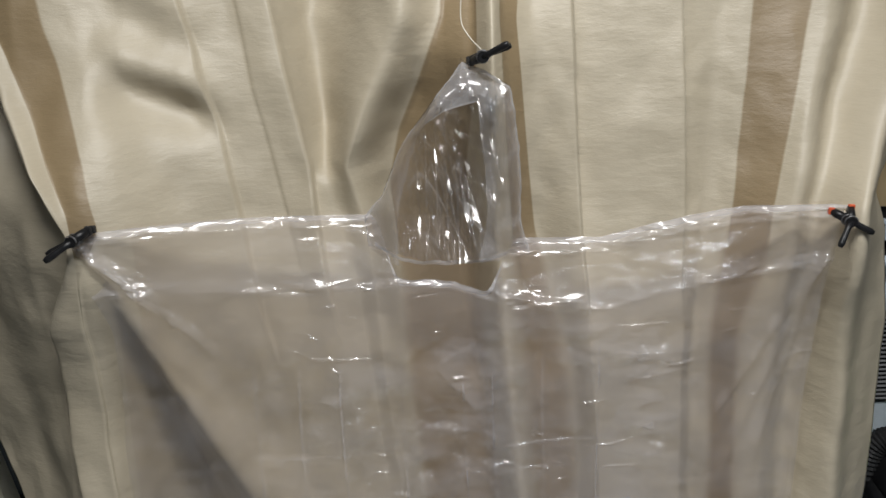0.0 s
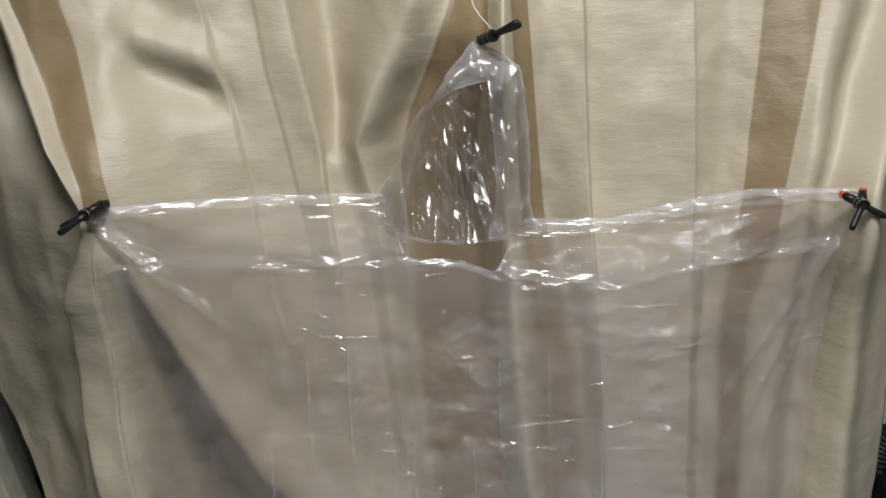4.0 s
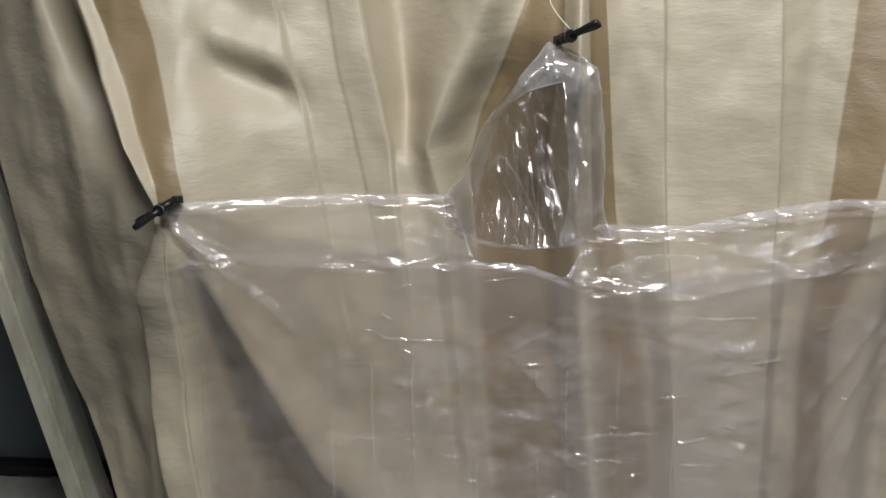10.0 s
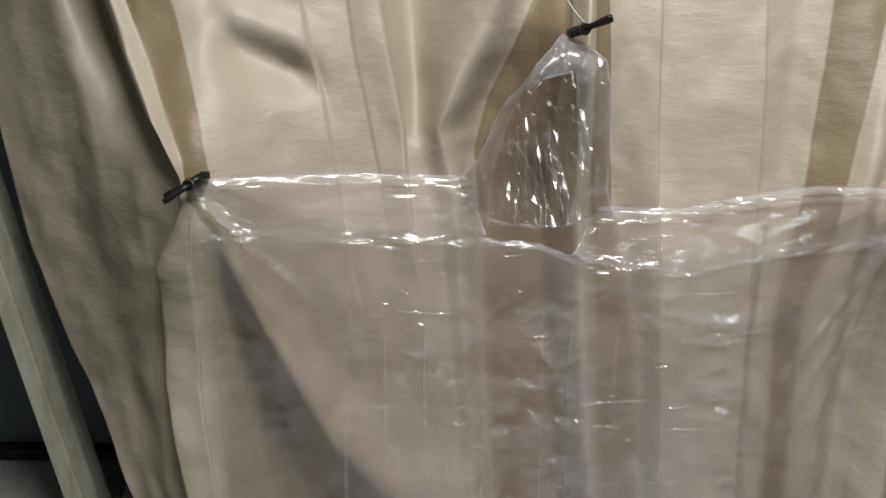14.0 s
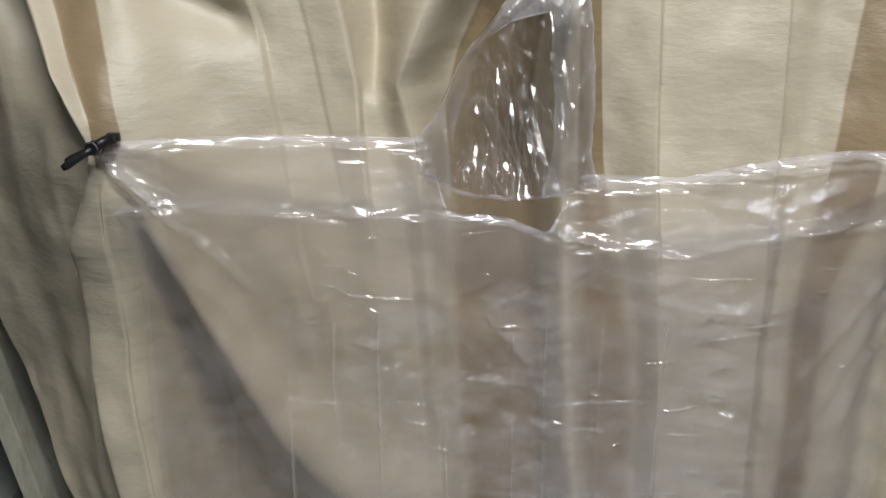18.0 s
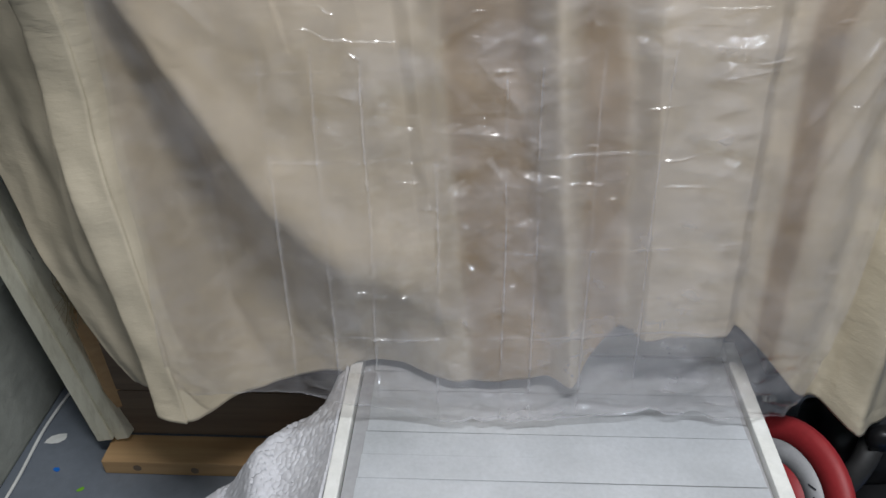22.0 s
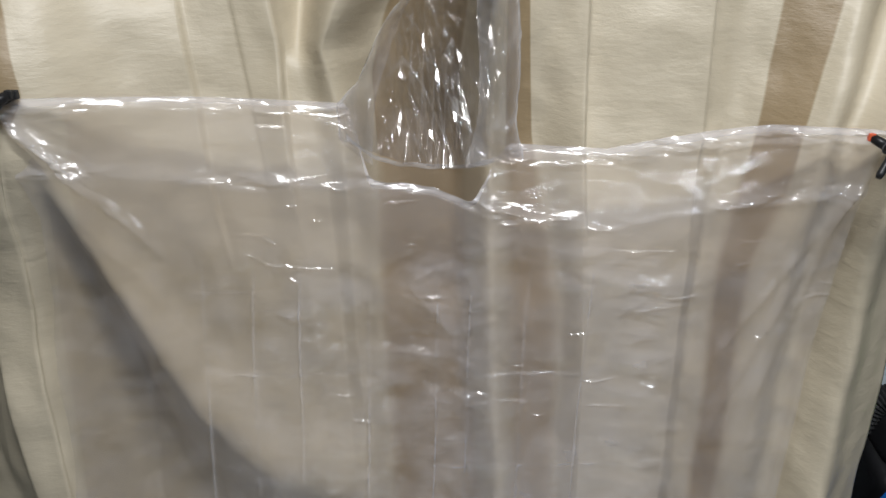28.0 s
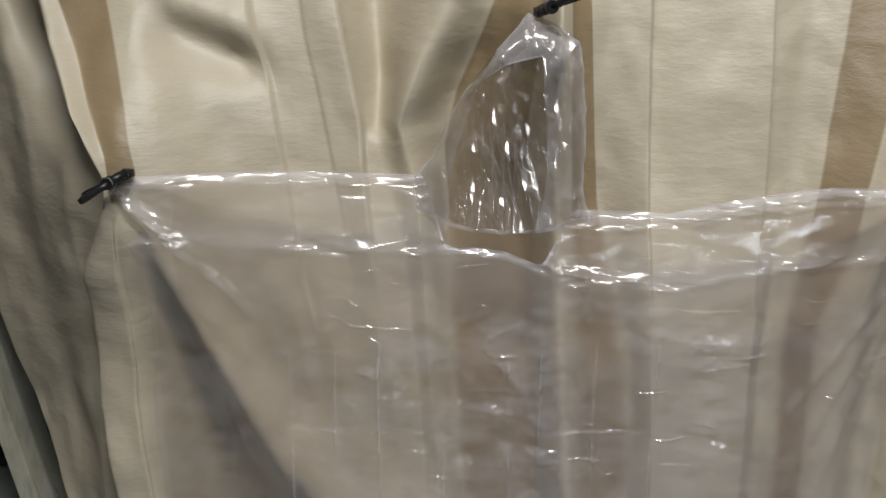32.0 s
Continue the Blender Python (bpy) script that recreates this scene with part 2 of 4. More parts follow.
def tube(points, radii, sides=12, cap=True):
    """A round tube along a line of points."""
    pts = [Vector(p) for p in points]
    if isinstance(radii, (int, float)):
        radii = [radii] * len(pts)
    bm = bmesh.new()
    rings, side = [], None
    for i, p in enumerate(pts):
        way = (pts[min(i + 1, len(pts) - 1)] - pts[max(i - 1, 0)]).normalized()
        if side is None:
            side = way.orthogonal().normalized()
        side = (side - way * side.dot(way)).normalized()
        up = way.cross(side)
        rings.append([bm.verts.new(p + float(radii[i]) * (math.cos(a) * side + math.sin(a) * up))
                      for a in (2 * math.pi * k / sides for k in range(sides))])
    for a, b in zip(rings, rings[1:]):
        for k in range(sides):
            bm.faces.new((a[k], a[(k + 1) % sides], b[(k + 1) % sides], b[k]))
    if cap:
        bm.faces.new(rings[0][::-1])
        bm.faces.new(rings[-1])
    return bm


def curve(points, steps):
    """A smooth line through some points."""
    p = [Vector(q) for q in points]
    p = [2 * p[0] - p[1]] + p + [2 * p[-1] - p[-2]]
    out = []
    for i in range(1, len(p) - 2):
        for k in range(steps):
            t = k / steps
            a, b, c, d = p[i - 1:i + 3]
            out.append(0.5 * (2 * b + (c - a) * t + (2 * a - 5 * b + 4 * c - d) * t * t + (3 * b - a - 3 * c + d) * t ** 3))
    return out + [p[-2]]


def lathe(profile, sides=40, cap=False):
    """A body turned round z from (radius, height) pairs."""
    bm = bmesh.new()
    rings = [[bm.verts.new((r * math.cos(a), r * math.sin(a), h)) for a in (2 * math.pi * k / sides for k in range(sides))]
             for r, h in profile]
    for a, b in zip(rings, rings[1:]):
        for k in range(sides):
            bm.faces.new((a[k], a[(k + 1) % sides], b[(k + 1) % sides], b[k]))
    if cap:
        bm.faces.new(rings[0][::-1])
        bm.faces.new(rings[-1])
    return bm


def grid_faces(rows, cols):
    return [(r * cols + c, r * cols + c + 1, (r + 1) * cols + c + 1, (r + 1) * cols + c)
            for r in range(rows - 1) for c in range(cols - 1)]


def step(a, b, x):
    t = np.clip((x - a) / (b - a), 0.0, 1.0)
    return t * t * (3 - 2 * t)


def hump(x, w):
    return np.exp(-(x / w) ** 2)


def nz(x, y, z=0.0):
    return noise.noise((x, y, z))


def chance(i, j, s=0.0):
    """A fixed random number from -1 to 1 for each pair of whole numbers."""
    return 2 * ((np.sin(i * 127.1 + j * 311.7 + s * 74.7) * 43758.5453) % 1.0) - 1


def waves(x, z, s=0.0):
    """Smooth value noise over arrays, about -1 to 1."""
    i, j = np.floor(x), np.floor(z)
    a, b = x - i, z - j
    a, b = a * a * (3 - 2 * a), b * b * (3 - 2 * b)
    low = chance(i, j, s) * (1 - a) + chance(i + 1, j, s) * a
    high = chance(i, j + 1, s) * (1 - a) + chance(i + 1, j + 1, s) * a
    return low * (1 - b) + high * b


def facet(x, z, s=0.0, edges=False):
    """Flat triangular facets with sharp edges, as in crumpled film, about -1 to 1; with edges, how near the next edge is."""
    x, z = x + 0.6 * waves(x * 0.31, z * 0.31, 11.0 + s), z + 0.6 * waves(x * 0.31, z * 0.31, 23.0 + s)
    k = (x + z) * 0.36602540
    i, j = np.floor(x + k), np.floor(z + k)
    a, b = x + k - i, z + k - j
    right = a > b
    if edges:
        return np.where(right, np.minimum(np.minimum(1 - a, a - b), b), np.minimum(np.minimum(1 - b, b - a), a))
    c0, c1 = chance(i, j, s), chance(i + 1, j + 1, s)
    return np.where(right, c0 * (1 - a) + chance(i + 1, j, s) * (a - b) + c1 * b, c0 * (1 - b) + chance(i, j + 1, s) * (b - a) + c1 * a)


# ---- room ----
def wall(name, size, at, material):
    ob = part(name, block(size, at, bevel=0), material, None)
    return tagged(ob, "", "wall", kind="structure")


tagged(wall("floor", (5.0, 6.0, 0.1), (0.4, 0.0, -0.05), FLOOR), "grey painted concrete floor, scuffed and stained", "floor")
tagged(wall("ceiling", (5.0, 6.0, 0.1), (0.4, 0.0, 3.05), CEILING), "plain pale ceiling", "ceiling")
tagged(wall("wall_south", (5.0, 0.1, 3.0), (0.4, -3.05, 1.5), PLASTER), "plain pale wall", "wall")
tagged(wall("wall_east", (0.1, 6.0, 3.0), (2.95, 0.0, 1.5), PLASTER), "plain pale wall", "wall")
tagged(wall("wall_west", (0.1, 6.0, 3.0), (-2.15, 0.0, 1.5), PLASTER), "plain pale wall", "wall")
tagged(wall("wall_north", (5.0, 0.1, 3.0), (0.4, 2.45, 1.5), SLATE), "slate grey painted panel wall", "wall")

# panel and kerb beside the timber frame
tagged(wall("backdrop_panel", (1.3, 0.04, 1.8), (-1.60, 1.74, 1.32), SLATE), "slate grey metal door panel", "panel")
ledge = tagged(part("trim", block((1.3, 0.05, 0.028), (-1.60, 1.70, 0.425), bevel=0.006), BLACK, None), "dark rubber edge strip along a grey panel", "trim", kind="structure")
tagged(part("kerb", block((0.9, 2.4, 0.40), (-1.607, 1.0, 0.20), bevel=0.012), CONCRETE, None), "low rough concrete kerb wall, dirty at its foot", "kerb", kind="structure")

# ---- striped curtain ----
CLIPS = ((-0.59, 1.353, 0.13, 0.13), (0.058, 1.599, 0.115, 0.12), (0.684, 1.302, 0.09, 0.10))


def hang(x, z):
    """How far back the curtain hangs, pulled forward at the three clamps."""
    y = 1.345 + 0.21 * (z - 1.35) - 0.16 * np.maximum(0.0, -x) + 0.45 * np.maximum(0.0, -0.70 - x) * step(0.5, 0.9, z)
    for cx, cz, a, r in CLIPS:
        y = y - a * np.exp(-((x - cx) ** 2 + 0.36 * (z - cz) ** 2) / r ** 2)
    return y


FOLDS = []


def fold(line, depth, stripe=False, ledge_right=None):
    """A fold line: (height, x) down its length and how far it stands out (one number, or height and number pairs).
    ledge_right: the depth just right of it, for a pressed pleat edge. stripe: the cloth right of it is tan."""
    line = sorted(line)
    zs, xs = zip(*line)
    if not isinstance(depth, (list, tuple)):
        depth = [(1.0, depth)]
    dz, dd = zip(*sorted(depth))
    FOLDS.append((zs, xs, dz, dd, stripe, 0.0))
    if ledge_right is not None:
        lz, ld = zip(*ledge_right) if isinstance(ledge_right, tuple) else ((1.0,), (ledge_right,))
        FOLDS.append((zs, xs, lz, ld, stripe, 0.005))


fold([(1.9, -1.15), (1.48, -1.08), (1.18, -1.01), (0.97, -0.925), (0.75, -0.81), (0.55, -0.715), (0.4, -0.63)], [(1.9, -0.03), (1.2, -0.03), (0.9, -0.045), (0.4, -0.035)])
fold([(1.9, -1.02), (1.4, -0.92), (1.18, -0.865), (0.97, -0.805), (0.75, -0.735), (0.55, -0.668), (0.4, -0.618)], [(1.9, -0.006), (1.3, -0.016), (0.9, -0.03), (0.4, -0.022)])
fold([(1.9, -0.96), (1.64, -0.865), (1.39, -0.79), (1.17, -0.735), (0.92, -0.708), (0.76, -0.682), (0.56, -0.618), (0.4, -0.603)], [(1.9, 0.010), (1.3, 0.010), (0.9, -0.012), (0.4, -0.01)])
fold([(1.9, -0.92), (1.62, -0.815), (1.48, -0.727), (1.38, -0.615), (1.3, -0.614), (1.2, -0.678), (1.03, -0.694), (0.87, -0.674), (0.56, -0.617), (0.4, -0.600)],
     [(1.9, -0.05), (1.45, -0.045), (1.35, -0.01), (1.2, -0.012), (0.9, -0.004), (0.4, 0.0)])
fold([(1.9, -0.82), (1.67, -0.755), (1.56, -0.707), (1.44, -0.633), (1.36, -0.600), (1.31, -0.603), (1.2, -0.662), (0.97, -0.672), (0.8, -0.648), (0.4, -0.590)],
     [(1.9, 0.045), (1.45, 0.045), (1.35, 0.01), (1.2, 0.026), (0.9, 0.026), (0.4, 0.018)])
fold([(1.9, -0.80), (1.67, -0.732), (1.39, -0.596), (1.31, -0.592), (1.2, -0.605), (0.97, -0.615), (0.8, -0.597), (0.4, -0.55)],
     [(1.9, 0.035), (1.35, 0.008), (1.2, 0.018), (0.9, 0.022), (0.4, 0.016)], 1.32)
fold([(1.9, -0.69), (1.67, -0.650), (1.56, -0.611), (1.46, -0.574), (1.36, -0.555), (1.29, -0.588), (1.2, -0.603), (0.97, -0.613), (0.8, -0.595), (0.4, -0.548)],
     [(1.9, 0.022), (1.35, 0.010), (1.2, 0.018), (0.9, 0.021), (0.4, 0.015)])
fold([(1.9, -0.65), (1.67, -0.61), (1.46, -0.55), (1.36, -0.535), (1.27, -0.545), (1.0, -0.578), (0.8, -0.548), (0.4, -0.505)],
     [(1.9, 0.016), (1.3, 0.012), (0.9, -0.016), (0.4, -0.012)])
fold([(1.9, -0.58), (1.67, -0.54), (1.3, -0.46), (0.9, -0.45), (0.4, -0.41)], 0.004)
fold([(1.9, -0.49), (1.66, -0.437), (1.47, -0.395), (1.33, -0.371), (1.16, -0.348), (0.95, -0.294), (0.83, -0.268), (0.4, -0.262)], [(1.05, 0.004), (1.3, 0.010)], ledge_right=((1.05, 0.004), (1.3, 0.001)))
fold([(1.9, -0.40), (1.66, -0.355), (1.55, -0.340), (1.45, -0.318), (1.32, -0.292), (1.0, -0.235), (0.4, -0.18)], 0.0, ledge_right=((1.1, 0.0), (1.35, 0.002)))
fold([(1.9, -0.34), (1.66, -0.297), (1.54, -0.275), (1.41, -0.249), (1.32, -0.242), (1.0, -0.20), (0.4, -0.14)], [(1.1, 0.002), (1.35, 0.008)], ledge_right=((1.1, 0.002), (1.35, -0.010)))
fold([(1.9, -0.22), (1.66, -0.258), (1.48, -0.236), (1.40, -0.228), (1.2, -0.18), (1.0, -0.155), (0.4, -0.1)], [(1.9, -0.075), (1.48, -0.062), (1.38, -0.010), (0.4, 0.0)])
fold([(1.9, -0.03), (1.66, -0.08), (1.51, -0.142), (1.41, -0.178), (1.3, -0.145), (1.0, -0.125), (0.4, -0.07)], [(1.9, 0.045), (1.5, 0.038), (1.38, 0.016), (1.15, 0.002), (0.4, 0.0)])
fold([(1.9, 0.012), (1.66, -0.005), (1.55, -0.048), (1.46, -0.089), (1.36, -0.112), (1.2, -0.095), (1.0, -0.085), (0.4, -0.03)], [(1.9, -0.03), (1.6, -0.024), (1.5, -0.042), (1.3, -0.045), (1.1, -0.03), (0.4, -0.02)], True)
fold([(1.9, 0.06), (1.60, 0.055), (1.4, 0.035), (1.14, 0.052), (0.9, 0.068), (0.73, 0.083), (0.4, 0.128)], [(1.9, -0.03), (1.6, -0.02), (1.5, -0.045), (1.3, -0.050), (1.1, -0.045), (0.4, -0.035)])
fold([(1.9, 0.075), (1.60, 0.073), (1.4, 0.07), (1.14, 0.080), (0.92, 0.097), (0.73, 0.113), (0.4, 0.150)], [(1.3, 0.026), (1.1, 0.038)])
fold([(1.9, 0.09), (1.60, 0.084), (1.4, 0.09), (1.14, 0.104), (0.92, 0.122), (0.73, 0.138), (0.4, 0.168)], [(1.3, 0.024), (1.1, 0.036)])
fold([(1.9, 0.105), (1.65, 0.094), (1.46, 0.104), (1.27, 0.116), (1.0, 0.140), (0.4, 0.18)], [(1.9, -0.012), (1.3, -0.014), (1.0, -0.02), (0.4, -0.02)], True)
fold([(1.9, 0.16), (1.65, 0.126), (1.46, 0.142), (1.27, 0.160), (1.0, 0.222), (0.4, 0.245)], -0.018)
fold([(1.9, 0.225), (1.65, 0.226), (1.27, 0.240), (1.08, 0.255), (0.86, 0.268), (0.4, 0.28)], 0.013, ledge_right=((1.1, 0.013), (1.3, -0.006)))
fold([(1.9, 0.32), (1.3, 0.33), (0.4, 0.34)], 0.006)
fold([(1.9, 0.42), (1.65, 0.423), (1.3, 0.432), (1.0, 0.42), (0.4, 0.41)], 0.012, ledge_right=((1.1, 0.012), (1.3, -0.008)))
fold([(1.9, 0.51), (1.65, 0.50), (1.3, 0.48), (1.0, 0.455), (0.4, 0.45)], -0.016)
fold([(1.9, 0.575), (1.64, 0.556), (1.3, 0.525), (1.08, 0.489), (0.84, 0.487), (0.4, 0.48)], -0.006, True)
fold([(1.9, 0.70), (1.64, 0.650), (1.31, 0.580), (1.2, 0.570), (1.08, 0.531), (0.84, 0.524), (0.4, 0.51)], 0.010)
fold([(1.9, 0.73), (1.61, 0.675), (1.47, 0.635), (1.33, 0.605), (1.2, 0.595), (1.0, 0.575), (0.4, 0.545)], 0.022)
fold([(1.9, 0.83), (1.61, 0.752), (1.43, 0.690), (1.32, 0.655), (1.2, 0.650), (1.0, 0.645), (0.4, 0.615)], [(1.9, -0.036), (1.3, -0.026), (0.4, -0.024)])
fold([(1.9, 0.875), (1.61, 0.790), (1.43, 0.718), (1.32, 0.675), (1.21, 0.672), (0.98, 0.675), (0.81, 0.662), (0.4, 0.64)], [(1.9, -0.012), (1.3, -0.004), (0.4, -0.008)])
fold([(1.9, 0.92), (1.61, 0.821), (1.43, 0.743), (1.32, 0.690), (1.21, 0.690), (0.98, 0.703), (0.81, 0.691), (0.4, 0.67)], [(1.9, 0.046), (1.3, 0.036), (0.4, 0.036)])
fold([(1.9, 0.975), (1.6, 0.885), (1.45, 0.83), (1.32, 0.762), (1.25, 0.772), (1.08, 0.785), (0.91, 0.77), (0.4, 0.74)], -0.008)
fold([(1.9, 0.992), (1.6, 0.891), (1.45, 0.862), (1.32, 0.797), (1.25, 0.824), (1.08, 0.836), (0.91, 0.822), (0.64, 0.80), (0.4, 0.775)], -0.03)

HEM = ((-0.66, 0.47), (-0.62, 0.476), (-0.58, 0.452), (-0.52, 0.420), (-0.45, 0.402), (-0.30, 0.405), (-0.27, 0.424), (-0.22, 0.428), (0.12, 0.440), (0.15, 0.448), (0.19, 0.50), (0.24, 0.555), (0.44, 0.565), (0.5, 0.515), (0.59, 0.425), (0.67, 0.385), (0.77, 0.35))
ARC = ((-0.57, 1.28), (-0.531, 1.11), (-0.489, 1.01), (-0.432, 0.90), (-0.368, 0.79), (-0.249, 0.67), (-0.116, 0.62), (-0.026, 0.60))


def curtain_mesh():
    top, rows = 1.9, 250
    cols = []  # (left fold, share, stripe)
    for i in range(len(FOLDS) - 1):
        a, b = FOLDS[i], FOLDS[i + 1]
        width = max(abs(np.interp(z, b[0], b[1]) + b[5] - np.interp(z, a[0], a[1]) - a[5]) for z in (1.6, 1.2, 0.6))
        n = max(2, int(width / 0.0045))
        cols += [(i, k / n, a[4]) for k in range(n)]
    cols.append((len(FOLDS) - 2, 1.0, False))
    hx, hz = zip(*HEM)
    ax, az = zip(*ARC)
    down = np.linspace(0, 1, rows)
    X, D, Z, lows, crisp = [], [], [], [], []
    for i, s, _ in cols:
        a, b = FOLDS[i], FOLDS[i + 1]
        x = (1 - s) * (np.interp(0.45, a[0], a[1]) + a[5]) + s * (np.interp(0.45, b[0], b[1]) + b[5])
        low = float(np.interp(x, hx, hz))
        z = top + (low - top) * down
        w = s * s * (3 - 2 * s)
        X.append((1 - s) * (np.interp(z, a[0], a[1]) + a[5]) + s * (np.interp(z, b[0], b[1]) + b[5]))
        D.append(1.5 * (1 - w) * np.interp(z, a[2], a[3]) + 1.5 * w * np.interp(z, b[2], b[3]))
        Z.append(z)
        lows.append(low)
        crisp.append(b[5] > 0 and a[5] == 0 and b[0] == a[0])
    X, D, Z, lows = np.array(X).T, np.array(D).T, np.array(Z).T, np.array(lows)
    D *= 1 - 0.6 * step(0.58, 0.44, Z) * step(-0.3, -0.2, X) * step(0.4, 0.25, X)
    for _ in range(3):  # soften along the length
        X[1:-1] = (X[:-2] + 2 * X[1:-1] + X[2:]) / 4
        D[1:-1] = (D[:-2] + 2 * D[1:-1] + D[2:]) / 4
    hard = np.array(crisp, float)
    hard = np.maximum(hard, np.maximum(np.roll(hard, 1), np.roll(hard, -1)))[1:-1]
    for _ in range(22):  # round the ridges, but keep the pressed pleat edges
        D[:, 1:-1] += (1 - hard) * ((D[:, :-2] + 2 * D[:, 1:-1] + D[:, 2:]) / 4 - D[:, 1:-1])
    # sagging swag from the clamp, shaded along its underside
    off = Z - np.interp(X, ax, az)
    D += (0.034 * hump(off - 0.06, 0.07) - 0.125 * step(0.05, -0.30, off) * step(-0.75, -0.45, off)) * step(-0.585, -0.50, X) * step(0.02, -0.22, X) * step(1.30, 1.18, Z)
    # slack pocket between two pleats
    sag = Z - (1.55 - 0.40 * (X + 0.55))
    D += (0.022 * hump(sag - 0.075, 0.035) - 0.030 * hump(sag - 0.005, 0.035) + 0.018 * hump(sag - 0.20, 0.05)) * step(-0.59, -0.53, X) * step(-0.37, -0.45, X)
    # drag lines and small rumples
    D += 0.0050 * waves(X * 9, Z * 5, 1.7) + 0.0030 * waves(X * 26, Z * 15, 4.4) + 0.0045 * facet(X * 9 + 2, Z * 6) + 0.0016 * facet(X * 26, Z * 20, 3.0)
    D += 0.0050 * waves((X + 0.6 * Z) * 22, (Z - X) * 4, 6.0) * step(1.2, 0.6, Z)
    D -= 0.0016 * hump(Z - lows - 0.032, 0.0035)  # stitched hem
    verts = np.stack((X, hang(X, Z) - D, Z), axis=2).reshape(-1, 3).tolist()
    faces = grid_faces(rows, len(cols))
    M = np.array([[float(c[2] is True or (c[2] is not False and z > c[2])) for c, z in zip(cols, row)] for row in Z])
    for _ in range(8):  # blur of the poncho's haze, put into the stripe colour low down
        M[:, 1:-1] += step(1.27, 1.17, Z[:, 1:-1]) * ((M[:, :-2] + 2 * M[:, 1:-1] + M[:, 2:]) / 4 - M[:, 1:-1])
    return verts, faces, M.ravel()


v, f, dye_and_haze = curtain_mesh()
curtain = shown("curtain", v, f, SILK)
curtain.data.attributes.new("tan", "FLOAT", "POINT").data.foreach_set("value", dye_and_haze)
tagged(curtain, "cream faux-silk curtain with wide tan stripes, pinched by black clamps", "curtain")
thick = curtain.modifiers.new("thickness", "SOLIDIFY")
thick.thickness, thick.offset = 0.0012, 1.0


# ---- clear plastic rain poncho ----
def neck_dip(x):
    return 0.098 * step(-0.135, -0.085, x) * step(0.115, 0.05, x)


def shoulder(x):
    return np.interp(x, (-0.59, -0.5, -0.12, 0.0, 0.11, 0.256, 0.35, 0.5, 0.684), (1.362, 1.362, 1.352, 1.34, 1.297, 1.294, 1.316, 1.336, 1.335))


def sheet_y(x, z):
    """How far back the front of the poncho hangs."""
    up = np.interp(x, (-0.6, -0.45, 0.0, 0.37, 0.69), (1.112, 1.135, 1.165, 1.172, 1.232))
    low = np.interp(x, (-0.6, 0.0, 0.6), (1.06, 1.085, 1.10))
    return low + (up - low) * step(0.40, 1.15, z)


def sides(z):
    left = np.interp(z, (0.5, 0.8, 1.0, 1.19, 1.26, 1.36), (-0.575, -0.566, -0.570, -0.558, -0.580, -0.592))
    right = np.interp(z, (0.44, 0.56, 0.71, 0.88, 1.0, 1.13, 1.29, 1.34), (0.545, 0.572, 0.60, 0.622, 0.632, 0.648, 0.668, 0.690))
    return left, right


def lower_edge(x):
    return np.interp(x, (-0.58, -0.56, -0.42, -0.37, -0.26, -0.12, 0.2, 0.3, 0.40, 0.45, 0.54, 0.57),
                     (0.50, 0.488, 0.500, 0.497, 0.47, 0.428, 0.430, 0.436, 0.427, 0.427, 0.43, 0.54))


PACK_V = (-0.345, -0.268, -0.198, -0.094, 0.012, 0.062, 0.15, 0.245)
PACK_H = (0.62, 0.775, 0.932, 1.072)


def pack(x, z, w):
    """Creases left by the folding of the packed poncho, of half width w."""
    d = 0.0
    for p in PACK_V:
        k = 0.25 + 0.9 * np.abs(waves(z * 5, 9 * p + 0 * z, 2.0))
        d = d + k * hump(x - p - 0.006 * waves(z * 5, 7 * p + 0 * z), w) * step(0.36 + 0.3 * abs(p), 0.45 + 0.3 * abs(p), z)
    for p in PACK_H:
        k = np.maximum(0.0, 0.35 + 0.8 * waves(x * 6, 9 * p + 0 * x, 6.0))
        d = d + k * hump(z - p - 0.007 * waves(x * 4, 7 * p + 0 * x), w) * step(-0.42, -0.30, x) * step(0.48, 0.30, x)
    return d * step(1.16, 1.05, z)


